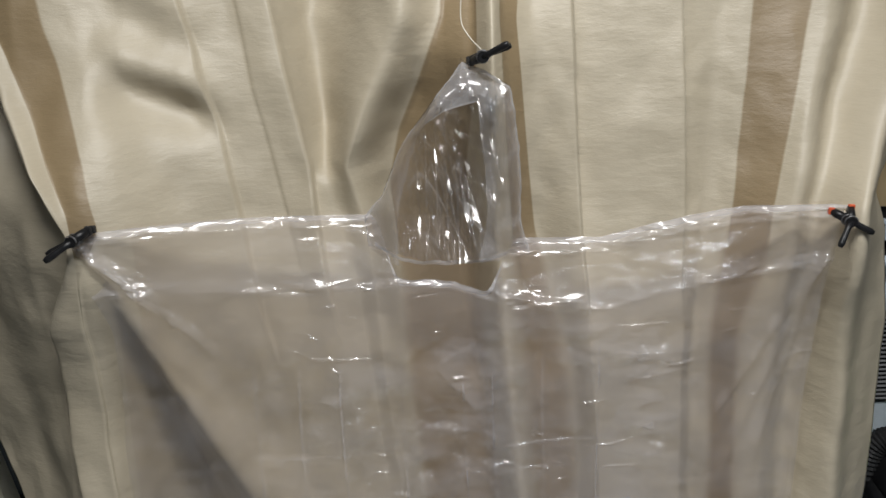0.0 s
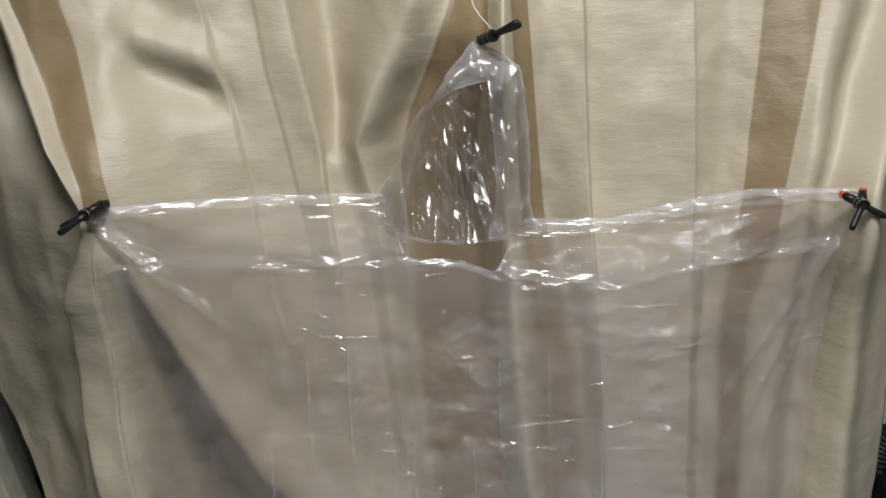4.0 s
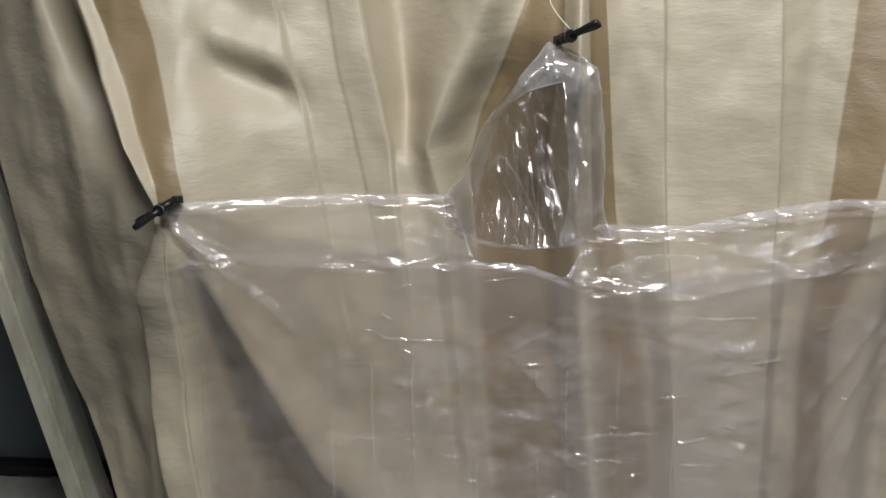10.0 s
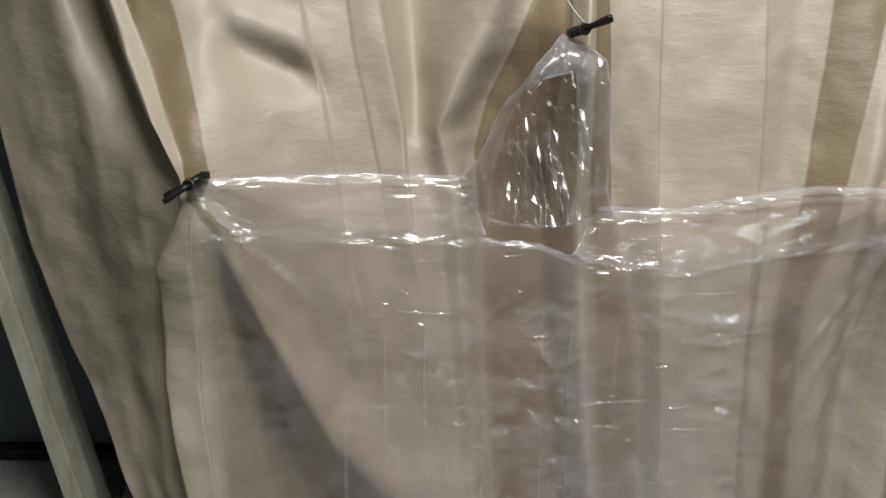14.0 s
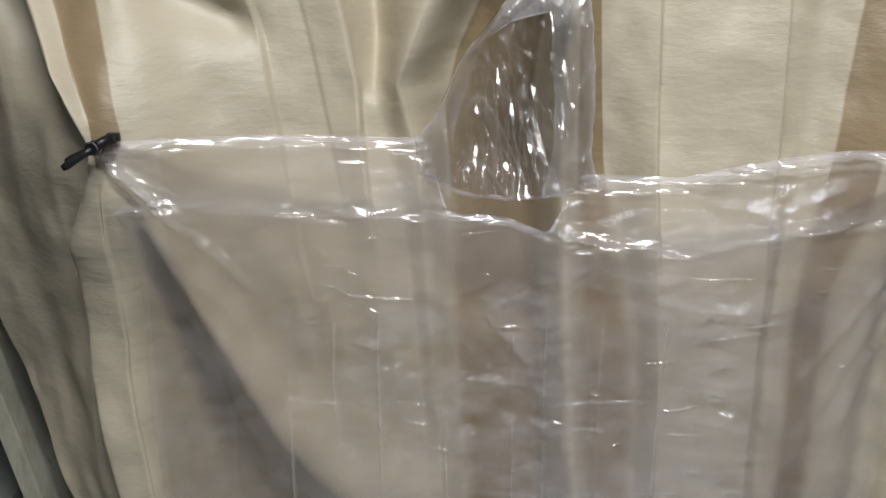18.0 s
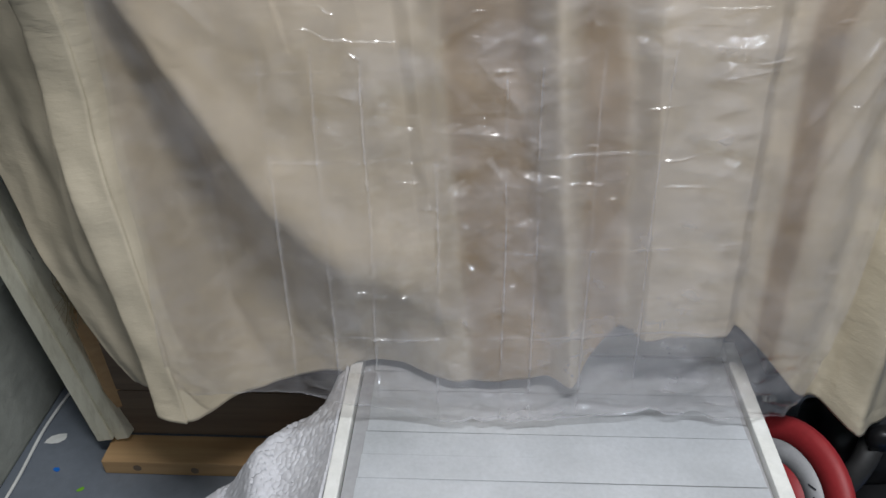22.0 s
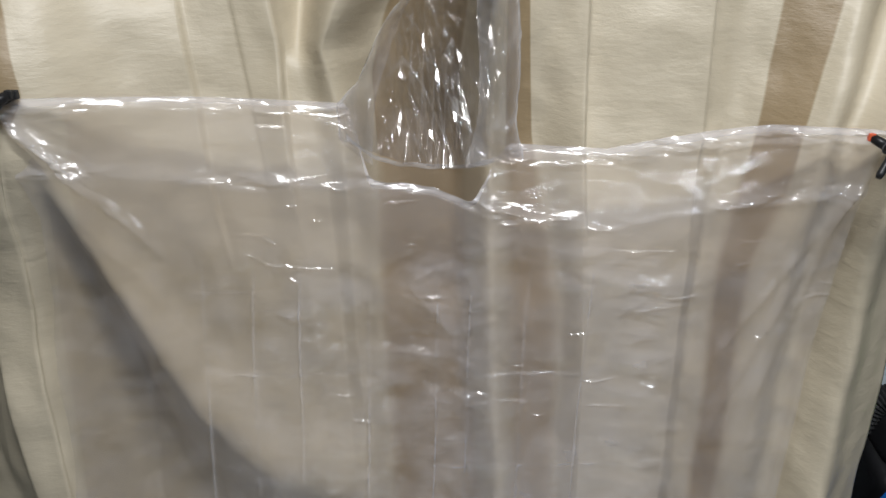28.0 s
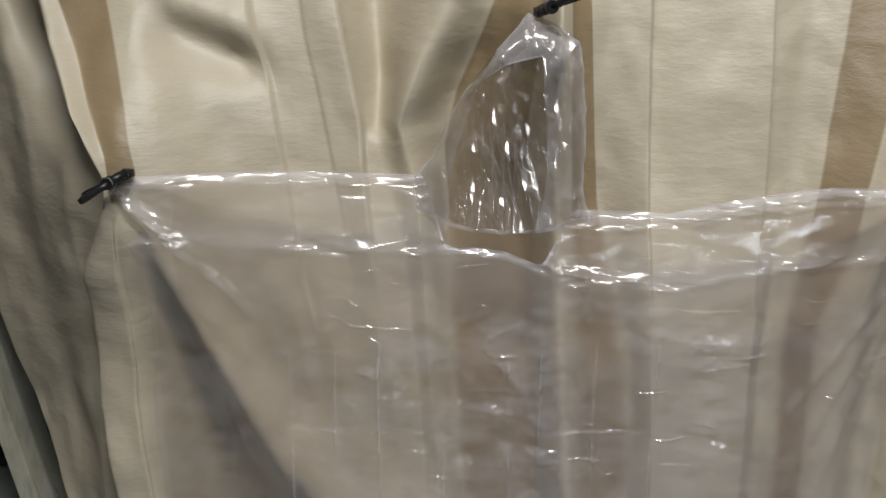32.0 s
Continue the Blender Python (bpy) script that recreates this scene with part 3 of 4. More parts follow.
def film_wrinkles(x, z, below):
    """How far the front film stands out, and how whitened it is, painted glints included."""
    d = 0.012 * waves(x * 3.2, z * 1.6, 9.0)
    top_hem = hump(below - 0.016, 0.016)
    seam = hump(below - 0.100 - 0.012 * waves(x * 6, 0 * x + 2.2), 0.014)
    wrung = 0.8 + 0.6 * hump(x + 0.16, 0.13) + 0.3 * hump(x - 0.4, 0.12)
    patchy = np.clip(0.60 + 0.9 * waves(x * 11, z * 9, 31.0), 0.1, 1.0)
    shards = 0.0095 * facet(x * 15, z * 62) + 0.0050 * facet(x * 34, z * 115, 7.0)
    d = d + (top_hem + seam) * patchy * wrung * shards
    d = d + 0.40 * hump(below - 0.06, 0.04) * (0.0045 * facet(x * 7, z * 40, 2.0) + 0.002 * facet(x * 28, z * 80, 4.0))
    d = d + 0.006 * hump(below - 0.018, 0.012) + 0.005 * seam * (0.4 + 0.9 * np.abs(waves(x * 6, 0 * x + 5.0)))
    centre = step(-0.42, -0.20, x) * step(0.50, 0.30, x)
    lower = step(1.21, 1.10, z)
    rough = np.clip(0.55 + 0.7 * waves(x * 5, z * 5, 40.0), 0.25, 1.0)
    # each field between the packing creases lies at its own tilt
    gx = np.interp(x, (-0.60, *PACK_V, 0.70), range(len(PACK_V) + 2))
    gz = np.interp(z, (0.40, *PACK_H, 1.25), range(len(PACK_H) + 2))
    i, j = np.floor(gx), np.floor(gz)
    a, b = gx - i, gz - j
    fields = (chance(i, j) * (1 - a) + chance(i + 1, j) * a) * (1 - b) + (chance(i, j + 1) * (1 - a) + chance(i + 1, j + 1) * a) * b
    d = d + lower * 0.009 * fields
    small = facet(x * 13, z * 26, 2.0)
    d = d + centre * lower * rough * (0.0085 * small + 0.0056 * facet(x * 30, z * 46, 5.0) + 0.0012 * facet(x * 70, z * 90, 9.0))
    d = d + (1 - centre) * lower * (0.0070 * facet(x * 10 + 3, z * 5) + rough * 0.0040 * facet(x * 30, z * 16, 6.0))
    d = d + 0.015 * np.maximum(0.0, facet(x * 12, z * 62, 12.0) - 0.72) * step(-0.42, -0.20, x) * step(0.06, 0.14, below) * step(0.55, 0.7, z)
    d = d + step(0.68, 0.46, z) * (1 + 1.2 * hump(x - 0.38, 0.13)) * (0.009 * facet(x * 10, z * 22, 4.0) + 0.0050 * facet(x * 30, z * 48, 9.0))
    diag = (z - 1.347) + 1.10 * (x + 0.59)      # taut tuck from the clamp
    tuck = step(-0.60, -0.565, x) * step(-0.36, -0.46, x)
    d = d + 0.012 * hump(diag, 0.016) * tuck
    d = d + hump(diag, 0.030) * tuck * (0.006 * facet((x - z) * 14, (x + z) * 46, 2.0) + 0.0035 * facet((x - z) * 36, (x + z) * 90, 6.0))
    for lean, at in ((2.3, 0.0), (3.4, 0.04), (1.5, -0.03)):      # streaks below the other clamp
        run = (z - 1.31 - at) - lean * (x - 0.672)
        d = d + 0.006 * hump(run / lean, 0.010) * step(0.40, 0.52, x) * step(0.70, 0.95, z)
    white = 0.55 * pack(x, z, 0.0019) + 0.5 * hump(z - lower_edge(x), 0.005) + 0.65 * hump(below - 0.004, 0.006) + 0.30 * top_hem * patchy + 0.22 * seam
    # bright streak along the taut tuck, painted as whitening
    white = white + 0.5 * hump(diag, 0.016) * tuck * patchy
    white = white - 0.10 * step(0.10, 0.06, below) + 0.14 * step(-0.20, 0.10, x) * step(0.46, 0.30, x) * step(0.08, 0.14, below) - 0.08 * step(-0.15, -0.35, x) * step(0.08, 0.14, below)
    # glints along the neck edge, painted as whitening
    white = white + 0.7 * hump(below - neck_dip(x) - 0.004, 0.006) * step(0.03, 0.06, neck_dip(x))
    # light and dark of the crumpled facets, put into the haze
    white = white + 0.30 * centre * lower * rough * small + 0.14 * lower * (facet(x * 30, z * 46, 5.0) + fields)
    inner = (z - 0.824) - 1.60 * (x - 0.183)      # edge of the sleeve folded in behind
    white = white + 0.14 * step(0.004, -0.004, inner) * step(0.46, 0.30, x) * lower
    return d + 0.0036 * pack(x, z, 0.0030), np.clip(white, -0.3, 1.0)


def film_grid(name, rows, cols, back, material, parent, label=""):
    v = (np.linspace(0, 1, rows) ** 1.3)[:, None]
    u = np.linspace(0, 1, cols)[None, :]
    x = -0.59 + 1.275 * u + 0 * v
    for _ in range(3):
        zt, zb = shoulder(x) - (0 if back else neck_dip(x)), lower_edge(x) + (0.03 if back else 0)
        z = zt + (zb - zt) * v
        a, b = sides(z)
        x = a + (b - a) * u
    below = shoulder(x) - z
    lift = np.maximum(0.0, 1 - below / 0.11) * step(-0.60, -0.28, x) * step(0.69, 0.40, x)
    if back:
        y = sheet_y(x, z) + 0.022 + 0.012 * waves(x * 4, z * 2, 30) + 0.004 * facet(x * 12, z * 7) + 0.03 * lift
        white = 0 * x
    else:
        d, white = film_wrinkles(x, z, below)
        y = sheet_y(x, z) - d + 0.052 * lift
    ob = shown(name, np.stack((x, y, z), axis=2).reshape(-1, 3).tolist(), grid_faces(rows, cols), material, parent, label, smooth=back)
    ob.data.attributes.new("crease_and_glint", "FLOAT", "POINT").data.foreach_set("value", white.ravel())
    return ob


poncho = empty("rain_poncho", "clear plastic hooded rain poncho, crinkled, clipped to a striped curtain", "poncho", (0, 1.1, 0.43))
poncho_offset = Matrix.Translation((0, -1.1, -0.43))
film_grid("back_panel", 150, 200, True, FILM_BACK, poncho)
film_grid("front_panel", 560, 680, False, FILM, poncho, "crinkled clear film with packing creases")


def along(corners, n):
    """n points evenly spread over the stretches between (x, z) corners, as two arrays."""
    q = np.linspace(0, len(corners) - 1, n)
    xs, zs = zip(*corners)
    return np.interp(q, range(len(xs)), xs), np.interp(q, range(len(zs)), zs)


HOOD_OUTER = ((-0.140, 1.300), (-0.142, 1.352), (-0.112, 1.385), (-0.098, 1.420), (-0.074, 1.469), (-0.026, 1.531), (0.004, 1.566), (0.026, 1.593), (0.060, 1.580),
              (0.103, 1.553), (0.113, 1.485), (0.118, 1.405), (0.117, 1.330), (0.130, 1.286))
HOOD_INNER = ((-0.088, 1.272), (-0.088, 1.300), (-0.086, 1.340), (-0.080, 1.385), (-0.060, 1.450), (-0.038, 1.500), (-0.008, 1.520), (0.018, 1.527), (0.046, 1.533),
              (0.052, 1.500), (0.058, 1.450), (0.060, 1.400), (0.060, 1.350), (0.046, 1.274))


def hood():
    n, k = 340, 46
    ox, oz = along(HOOD_OUTER, n)
    ix, iz = along(HOOD_INNER, n)
    s = np.linspace(0, 1, k)[None, :]
    x = ox[:, None] * (1 - s) + ix[:, None] * s
    z = oz[:, None] * (1 - s) + iz[:, None] * s
    edge = np.sin(np.pi * s)
    x = x + 0.0022 * waves(z * 70, x * 20, 2.0) * (1 - edge)
    y = (1.185 + 0.10 * (z - 1.3)) * (1 - s) + (1.163 + 0.10 * (z - 1.27)) * s
    y = y - 0.012 * edge - 0.010 * facet(x * 16, z * 9, 1.0) - 0.0034 * facet(x * 40, z * 22, 2.0) - 0.0012 * facet(x * 100, z * 80, 3.0)
    across = np.linspace(0, 1, n)[:, None]
    brim = step(0.33, 0.42, across) * step(0.72, 0.66, across)
    white = 0.26 * brim + 0.55 * hump(s, 0.07) + 0.75 * hump(1 - s, 0.035) * brim + 0.35 * np.maximum(0, facet(x * 46, z * 34, 2.0)) - 0.22 * (1 - brim) * edge
    rim = shown("hood_rim", np.stack((x, y, z), axis=2).reshape(-1, 3).tolist(), grid_faces(n, k), FILM_RIM, poncho, "milky doubled film round the face opening", smooth=False)
    rim.data.attributes.new("crease_and_glint", "FLOAT", "POINT").data.foreach_set("value", np.clip(white, -0.4, 1).ravel())
    # inside of the hood behind the opening
    rows = cols = 240
    half = HOOD_OUTER.index((0.026, 1.593))
    lx, lz = along(HOOD_OUTER[:half + 1], rows)
    rx, rz = along(HOOD_OUTER[half:][::-1], rows)
    s = np.linspace(0, 1, cols)[None, :]
    x = lx[:, None] * (1 - s) + rx[:, None] * s
    z = lz[:, None] * (1 - s) + rz[:, None] * s
    z = z - (1 - np.linspace(0, 1, rows)[:, None]) * 0.03 * np.sin(np.pi * s)
    deep = np.maximum(np.sin(np.pi * s), 0) ** 0.6
    front = 1.19 + 0.10 * (z - 1.3)
    slant = x + 0.16 * z
    y = front + deep * (1.20 + 0.36 * (z - 1.27) - front) - deep * (0.022 * facet(slant * 20, z * 8) + 0.013 * facet(slant * 44, z * 19, 2.0) + 0.0040 * facet(slant * 100, z * 30, 5.0))
    streak = 0.8 * hump(facet(slant * 52, z * 9, 2.0, True), 0.045) * np.clip(0.3 + waves(x * 30, z * 9, 3.0), 0, 1) + 0.25 * np.maximum(0.0, facet(slant * 105, z * 40, 5.0))
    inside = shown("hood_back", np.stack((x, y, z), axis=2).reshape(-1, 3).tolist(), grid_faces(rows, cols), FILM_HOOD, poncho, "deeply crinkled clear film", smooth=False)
    inside.data.attributes.new("crease_and_glint", "FLOAT", "POINT").data.foreach_set("value", np.clip(streak, 0, 1).ravel())
    # hem of the back of the neck
    line = curve([(-0.125, 1.165, 1.312), (-0.096, 1.168, 1.290), (-0.07, 1.185, 1.272), (-0.01, 1.20, 1.262), (0.05, 1.19, 1.268), (0.09, 1.172, 1.285)], 10)
    verts = [(p.x, p.y - 0.004 * nz(p.x * 40, q, 2.0), p.z + 0.007 * q + 0.002 * nz(p.x * 50, 3.0)) for p in line for q in (-0.5, -0.25, 0.0, 0.25, 0.5)]
    hem = shown("neck_hem", verts, grid_faces(len(line), 5), FILM_RIM, poncho, "milky folded hem at the neck")
    hem.data.attributes.new("crease_and_glint", "FLOAT", "POINT").data.foreach_set("value", [0.5] * len(verts))


hood()
for ob in poncho.children:
    ob.data.transform(poncho_offset)


# ---- spring clamps ----
def clamp(at, turns, spread, pad):
    """A small black spring clamp: two rod handles, a sprung pivot, two jaws with orange pads."""
    thing = empty("spring_clamp", "small black plastic spring clamp with orange jaw pads, gripping the curtain", "clamp", at, "clamps on the curtain")
    part("pivot", tube(((0, -0.012, 0), (0, 0.012, 0)), 0.0085, 16), BLACK, thing, smooth=False)
    for n, a in enumerate((turns, turns + spread)):
        way = Vector((math.cos(radians(a)), -0.25 - 0.25 * n, math.sin(radians(a)))).normalized()
        side = Vector((0, 0.006 * (1 - 2 * n), 0))
        pts = [side + way * d for d in (0.0, 0.014, 0.024, 0.042, 0.048)]
        part("handle", tube(pts, (0.0066, 0.005, 0.0052, 0.0056, 0.004), 10), BLACK, thing, smooth=True)
        back = [side, side - way * 0.012 + Vector((0, 0.010, 0)), side - way * 0.022 + Vector((0, 0.016, 0))]
        jaw = part("jaw", tube(back, (0.0075, 0.0075, 0.006), 10), BLACK, thing, smooth=True)
        tip = back[-1]
        part("pad", block((0.010, 0.008, 0.012), tip + Vector((0, -0.002, 0)), bevel=0.002), ORANGE if pad else RUBBER, jaw, "orange rubber pad" if pad else "")
    coil = [Vector((0.0098 * math.cos(k * 0.5), -0.012 + 0.0009 * k, 0.0098 * math.sin(k * 0.5))) for k in range(27)]
    part("spring", tube(coil, 0.0010, 6), GREYMETAL, thing, "steel coil spring", smooth=True)
    return thing


clamp((-0.576, 1.085, 1.360), 205, 8, False)
clamp((0.058, 1.195, 1.602), 20, 8, False)
clamp((0.666, 1.200, 1.314), -28, -95, True)
string = curve([(0.030, 1.22, 1.72), (0.026, 1.215, 1.66), (0.036, 1.20, 1.635), (0.056, 1.19, 1.612)], 8)
tagged(part("string", tube(string, 0.0011, 6), THREAD, None, smooth=True), "thin pale string knotted round a clamp", "string")

# ---- low tray table with silver tape ----
tray = empty("tray_table", "low white-framed table top covered with rows of silver tape", "table", (0.11, 0.9, 0.0))
T = Matrix.Translation((-0.11, -0.9, 0.0))


def tray_part(name, bm, material, label=""):
    bmesh.ops.transform(bm, matrix=T, verts=bm.verts)
    return part(name, bm, material, tray, label)


tray_part("rail", block((0.024, 0.96, 0.034), (-0.270, 0.83, 0.403), bevel=0.003), RAIL)
tray_part("rail", block((0.027, 0.96, 0.034), (0.488, 0.83, 0.403), bevel=0.003), RAIL)
tray_part("rail", block((0.73, 0.027, 0.054), (0.109, 1.310, 0.413), bevel=0.003), RAIL)
tray_part("rail", block((0.73, 0.027, 0.034), (0.109, 0.362, 0.403), bevel=0.003), RAIL)
tray_part("board", block((0.730, 0.908, 0.010), (0.109, 0.832, 0.395), bevel=0), GREYPL, "grey board under the tape")
for k in range(17):
    y = 0.41 + 0.0525 * k
    a = random.uniform(-0.25, 0.25)
    bm = block((0.700 + random.uniform(-0.006, 0.006), 0.0520, 0.0008), (0.118, y, 0.4012 + 0.0008 * (k % 2)), pose(0, 0, 0, random.uniform(-0.6, 0.2), 0, a), bevel=0)
    tray_part("tape_strip", bm, SILVER)
for x in (-0.26, 0.478):
    for y in (0.39, 1.27):
        tray_part("leg", block((0.022, 0.022, 0.386), (x, y, 0.193), bevel=0.002), RAIL)


# ---- quilted cloth hanging off the table ----
def quilt():
    rows, cols = 240, 200
    verts = []
    for r in range(rows):
        v = r / (rows - 1)
        y = 0.62 + 0.62 * v
        for c in range(cols):
            u = c / (cols - 1)
            edge = 0.33 * (1 - 0.55 * step(0.75, 1.0, v))
            x = -0.284 - edge * u
            z = 0.405 - 0.24 * u ** 0.85 - 0.03 * step(0.9, 0.6, v) * u
            yy = y - 0.05 * u * v
            z += 0.022 * math.sin(9 * v + 2.2 * u) * u + 0.02 * nz(u * 3, v * 4, 8)
            z += 0.030 * hump(u - 0.45 - 0.25 * (v - 0.5), 0.09) - 0.020 * hump(u - 0.66 - 0.3 * (v - 0.5), 0.07)
            z += 0.004 * nz(x * 120, y * 120, 2) + 0.003 * abs(nz(x * 90, y * 90, 5)) + 0.012 * abs(nz(x * 9 + y * 5, y * 6, 12))
            verts.append((x, yy, z))
    ob = shown("quilted_cloth", verts, grid_faces(rows, cols), QUILT)
    s = ob.modifiers.new("thickness", "SOLIDIFY")
    s.thickness, s.offset = 0.006, -1
    return tagged(ob, "white puckered quilted cloth draped off the low table", "cloth")


quilt()

# ---- old timber frame behind the curtain ----
frame_thing = empty("timber_frame", "old timber frame with a flaking cream-painted post and a pine foot", "frame", (-0.9, 1.35, 0.0))
F0 = Matrix.Translation((0.9, -1.35, 0.0))


def frame_part(name, bm, material, label="", smooth=False):
    bmesh.ops.transform(bm, matrix=F0, verts=bm.verts)
    return part(name, bm, material, frame_thing, label, smooth)


lean = pose(0, 0, 0, -7, -13.2, 0)
frame_part("post", block((0.042, 0.05, 2.0), (-1.156, 1.460, 1.022), lean, 0.004), OLDPAINT, "flaking cream paint")
frame_part("post_batten", block((0.035, 0.05, 2.0), (-1.116, 1.466, 1.022), lean, 0.004), OLDPAINT, "flaking cream paint")
frame_part("foot_board", block((0.78, 0.085, 0.045), (-0.535, 1.306, 0.0225), bevel=0.004), PINE, "bare pine with knots")
frame_part("wood_block", block((0.045, 0.06, 0.30), (-0.900, 1.375, 0.29), pose(0, 0, 0, 0, -2, 24), 0.004), PINE, "bare pine off-cut")
for k in range(5):
    frame_part("back_board", block((0.70, 0.018, 0.148), (-0.54, 1.360, 0.1205 + 0.151 * k), bevel=0.002), DARKWOOD)
for x, z in ((-0.84, 0.024), (-0.70, 0.020)):
    frame_part("knot", tube(((x, 1.2645, z), (x, 1.2625, z)), 0.010, 12), DARKWOOD, "dark knot")
rnd = random.Random(5)
for k in range(30):
    x, z = -0.905 + rnd.uniform(-0.014, 0.016), rnd.uniform(0.47, 0.58)
    pts = [(x, 1.345, z), (x + rnd.uniform(-0.012, 0.02), 1.332, z - 0.035), (x + rnd.uniform(-0.02, 0.03), 1.33 + rnd.uniform(-0.015, 0.01), z - 0.075)]
    frame_part("fibre", tube(curve(pts, 3), 0.0008, 4), STRAW)


# ---- corner with the vacuum cleaner ----
def appliance():
    thing = empty("refrigerator", "white enamel appliance with a black side grille, seen past the curtain", "appliance", (1.3, 1.95, 0.0))
    O = Matrix.Translation((-1.3, -1.95, 0.0))

    def add(name, bm, mat, label="", parent=None):
        bmesh.ops.transform(bm, matrix=O, verts=bm.verts)
        return part(name, bm, mat, parent or thing, label)

    add("body", block((0.56, 0.62, 0.86), (1.03, 1.94, 0.63), bevel=0.012), WHITE)
    add("plinth", block((0.54, 0.60, 0.20), (1.03, 1.95, 0.10), bevel=0.004), BLACK)
    add("top_frame", block((0.60, 0.66, 0.05), (1.03, 1.94, 1.155), bevel=0.006), WHITE)
    add("lid_seal", block((0.58, 0.64, 0.035), (1.03, 1.95, 1.0775), bevel=0.004), RUBBER)
    add("towel_bar", tube(((0.75, 1.60, 1.085), (1.32, 1.60, 1.085)), 0.013, 14), WHITE, "white tubular rail")
    add("shelf_board", block((0.62, 0.64, 0.03), (1.04, 1.94, 1.196), bevel=0.003), RUBBER)
    grille = add("grille", block((0.13, 0.030, 0.25), (1.012, 1.640, 0.825), bevel=0.013, segments=4), BLACK)
    for k in range(20):
        add("slat", block((0.112, 0.006, 0.0022), (1.010, 1.622, 0.717 + 0.0114 * k), bevel=0), GREYPL, "", grille)
    for k in range(4):
        for x in (0.93, 1.06, 1.19):
            add("louvre", block((0.09, 0.003, 0.005), (x, 1.6090, 1.138 + 0.010 * k), bevel=0), BLACK)


appliance()


def carton():
    thing = empty("cardboard_box", "open brown cardboard box full of odds and ends", "box", (1.1, 1.9, 1.213))
    O = Matrix.Translation((-1.1, -1.9, -1.213))
    for name, s, at in (("side_panel", (0.62, 0.005, 0.245), (1.10, 1.605, 1.3365)), ("side_panel", (0.62, 0.005, 0.245), (1.10, 2.2, 1.3365)),
                        ("end_panel", (0.005, 0.588, 0.245), (0.793, 1.9025, 1.3365)), ("end_panel", (0.005, 0.588, 0.245), (1.407, 1.9025, 1.3365)),
                        ("bottom", (0.606, 0.586, 0.005), (1.10, 1.9025, 1.2165))):
        bm = block(s, at, bevel=0.001, segments=1)
        bmesh.ops.transform(bm, matrix=O, verts=bm.verts)
        part(name, bm, CARD, thing)


carton()


def crumpled(name, at, size, material, label, category, seed, scale=3.0, rough=0.35):
    bm = bmesh.new()
    bmesh.ops.create_icosphere(bm, subdivisions=3, radius=1)
    for vert in bm.verts:
        p = vert.co * scale
        vert.co *= 1 + rough * (abs(nz(p.x + seed, p.y, p.z)) * 2 - 0.6)
        vert.co = Vector((vert.co.x * size[0], vert.co.y * size[1], vert.co.z * size[2]))
    ob = part(name, bm, material, None, smooth=False)
    ob.location = at
    return tagged(ob, label, category)


crumpled("foil_scrap", (1.085, 1.65, 1.520), (0.066, 0.04, 0.048), FOIL, "crumpled silver foil scrap on top of a full box", "foil", 2.0, 1.1, 0.45)
crumpled("rubber_mat", (0.98, 1.78, 1.44), (0.15, 0.13, 0.07), RUBBER, "black rumpled rubber mat lying in a cardboard box", "mat", 5.0)
crumpled("rubber_mat", (1.24, 1.80, 1.45), (0.18, 0.14, 0.09), BLACK, "black rumpled rubber mat lying in a cardboard box", "mat", 9.0)
crumpled("white_bag", (1.20, 1.84, 1.605), (0.16, 0.10, 0.060), QUILT, "white crumpled bag on top of a full box", "bag", 12.0)
crumpled("brown_wrap", (1.02, 1.84, 1.545), (0.09, 0.08, 0.045), CARD, "brown paper bundle in a full box", "paper", 15.0)
bracket = block((0.10, 0.06, 0.10), (0, 0, 0), pose(0, 0, 0, 0, 40, 0), 0.004)
tagged(part("metal_bracket", bracket, BLACK, None), "black metal bracket with a round hole, in a full box", "bracket").location = (1.155, 1.70, 1.48)
stick = tube(((1.12, 1.70, 1.555), (1.42, 1.68, 1.625)), (0.013, 0.018), 8)
tagged(part("wooden_stick", stick, STRAW, None, smooth=True), "pale wooden stick lying across a full box", "stick")


flap = block((0.16, 0.006, 0.10), (0, 0, 0), pose(0, 0, 0, -50, 24, 0), 0.001, 1)
tagged(part("cardboard_flap", flap, CARD, None), "loose brown cardboard flap on top of a full box", "cardboard").location = (1.03, 1.74, 1.585)
sleeve = block((0.20, 0.09, 0.05), (0, 0, 0), pose(0, 0, 0, 0, -18, 12), 0.012, 3)
tagged(part("white_packet", sleeve, RAIL, None), "white plastic packet lying on a full box", "packet").location = (1.33, 1.70, 1.535)
wrapper = tube(curve([(0.97, 1.67, 1.47), (1.00, 1.66, 1.50), (1.05, 1.66, 1.488), (1.09, 1.67, 1.462)], 6), 0.020, 10)
tagged(part("paper_roll", wrapper, CARD, None, smooth=True), "bent roll of brown paper in a full box", "paper")


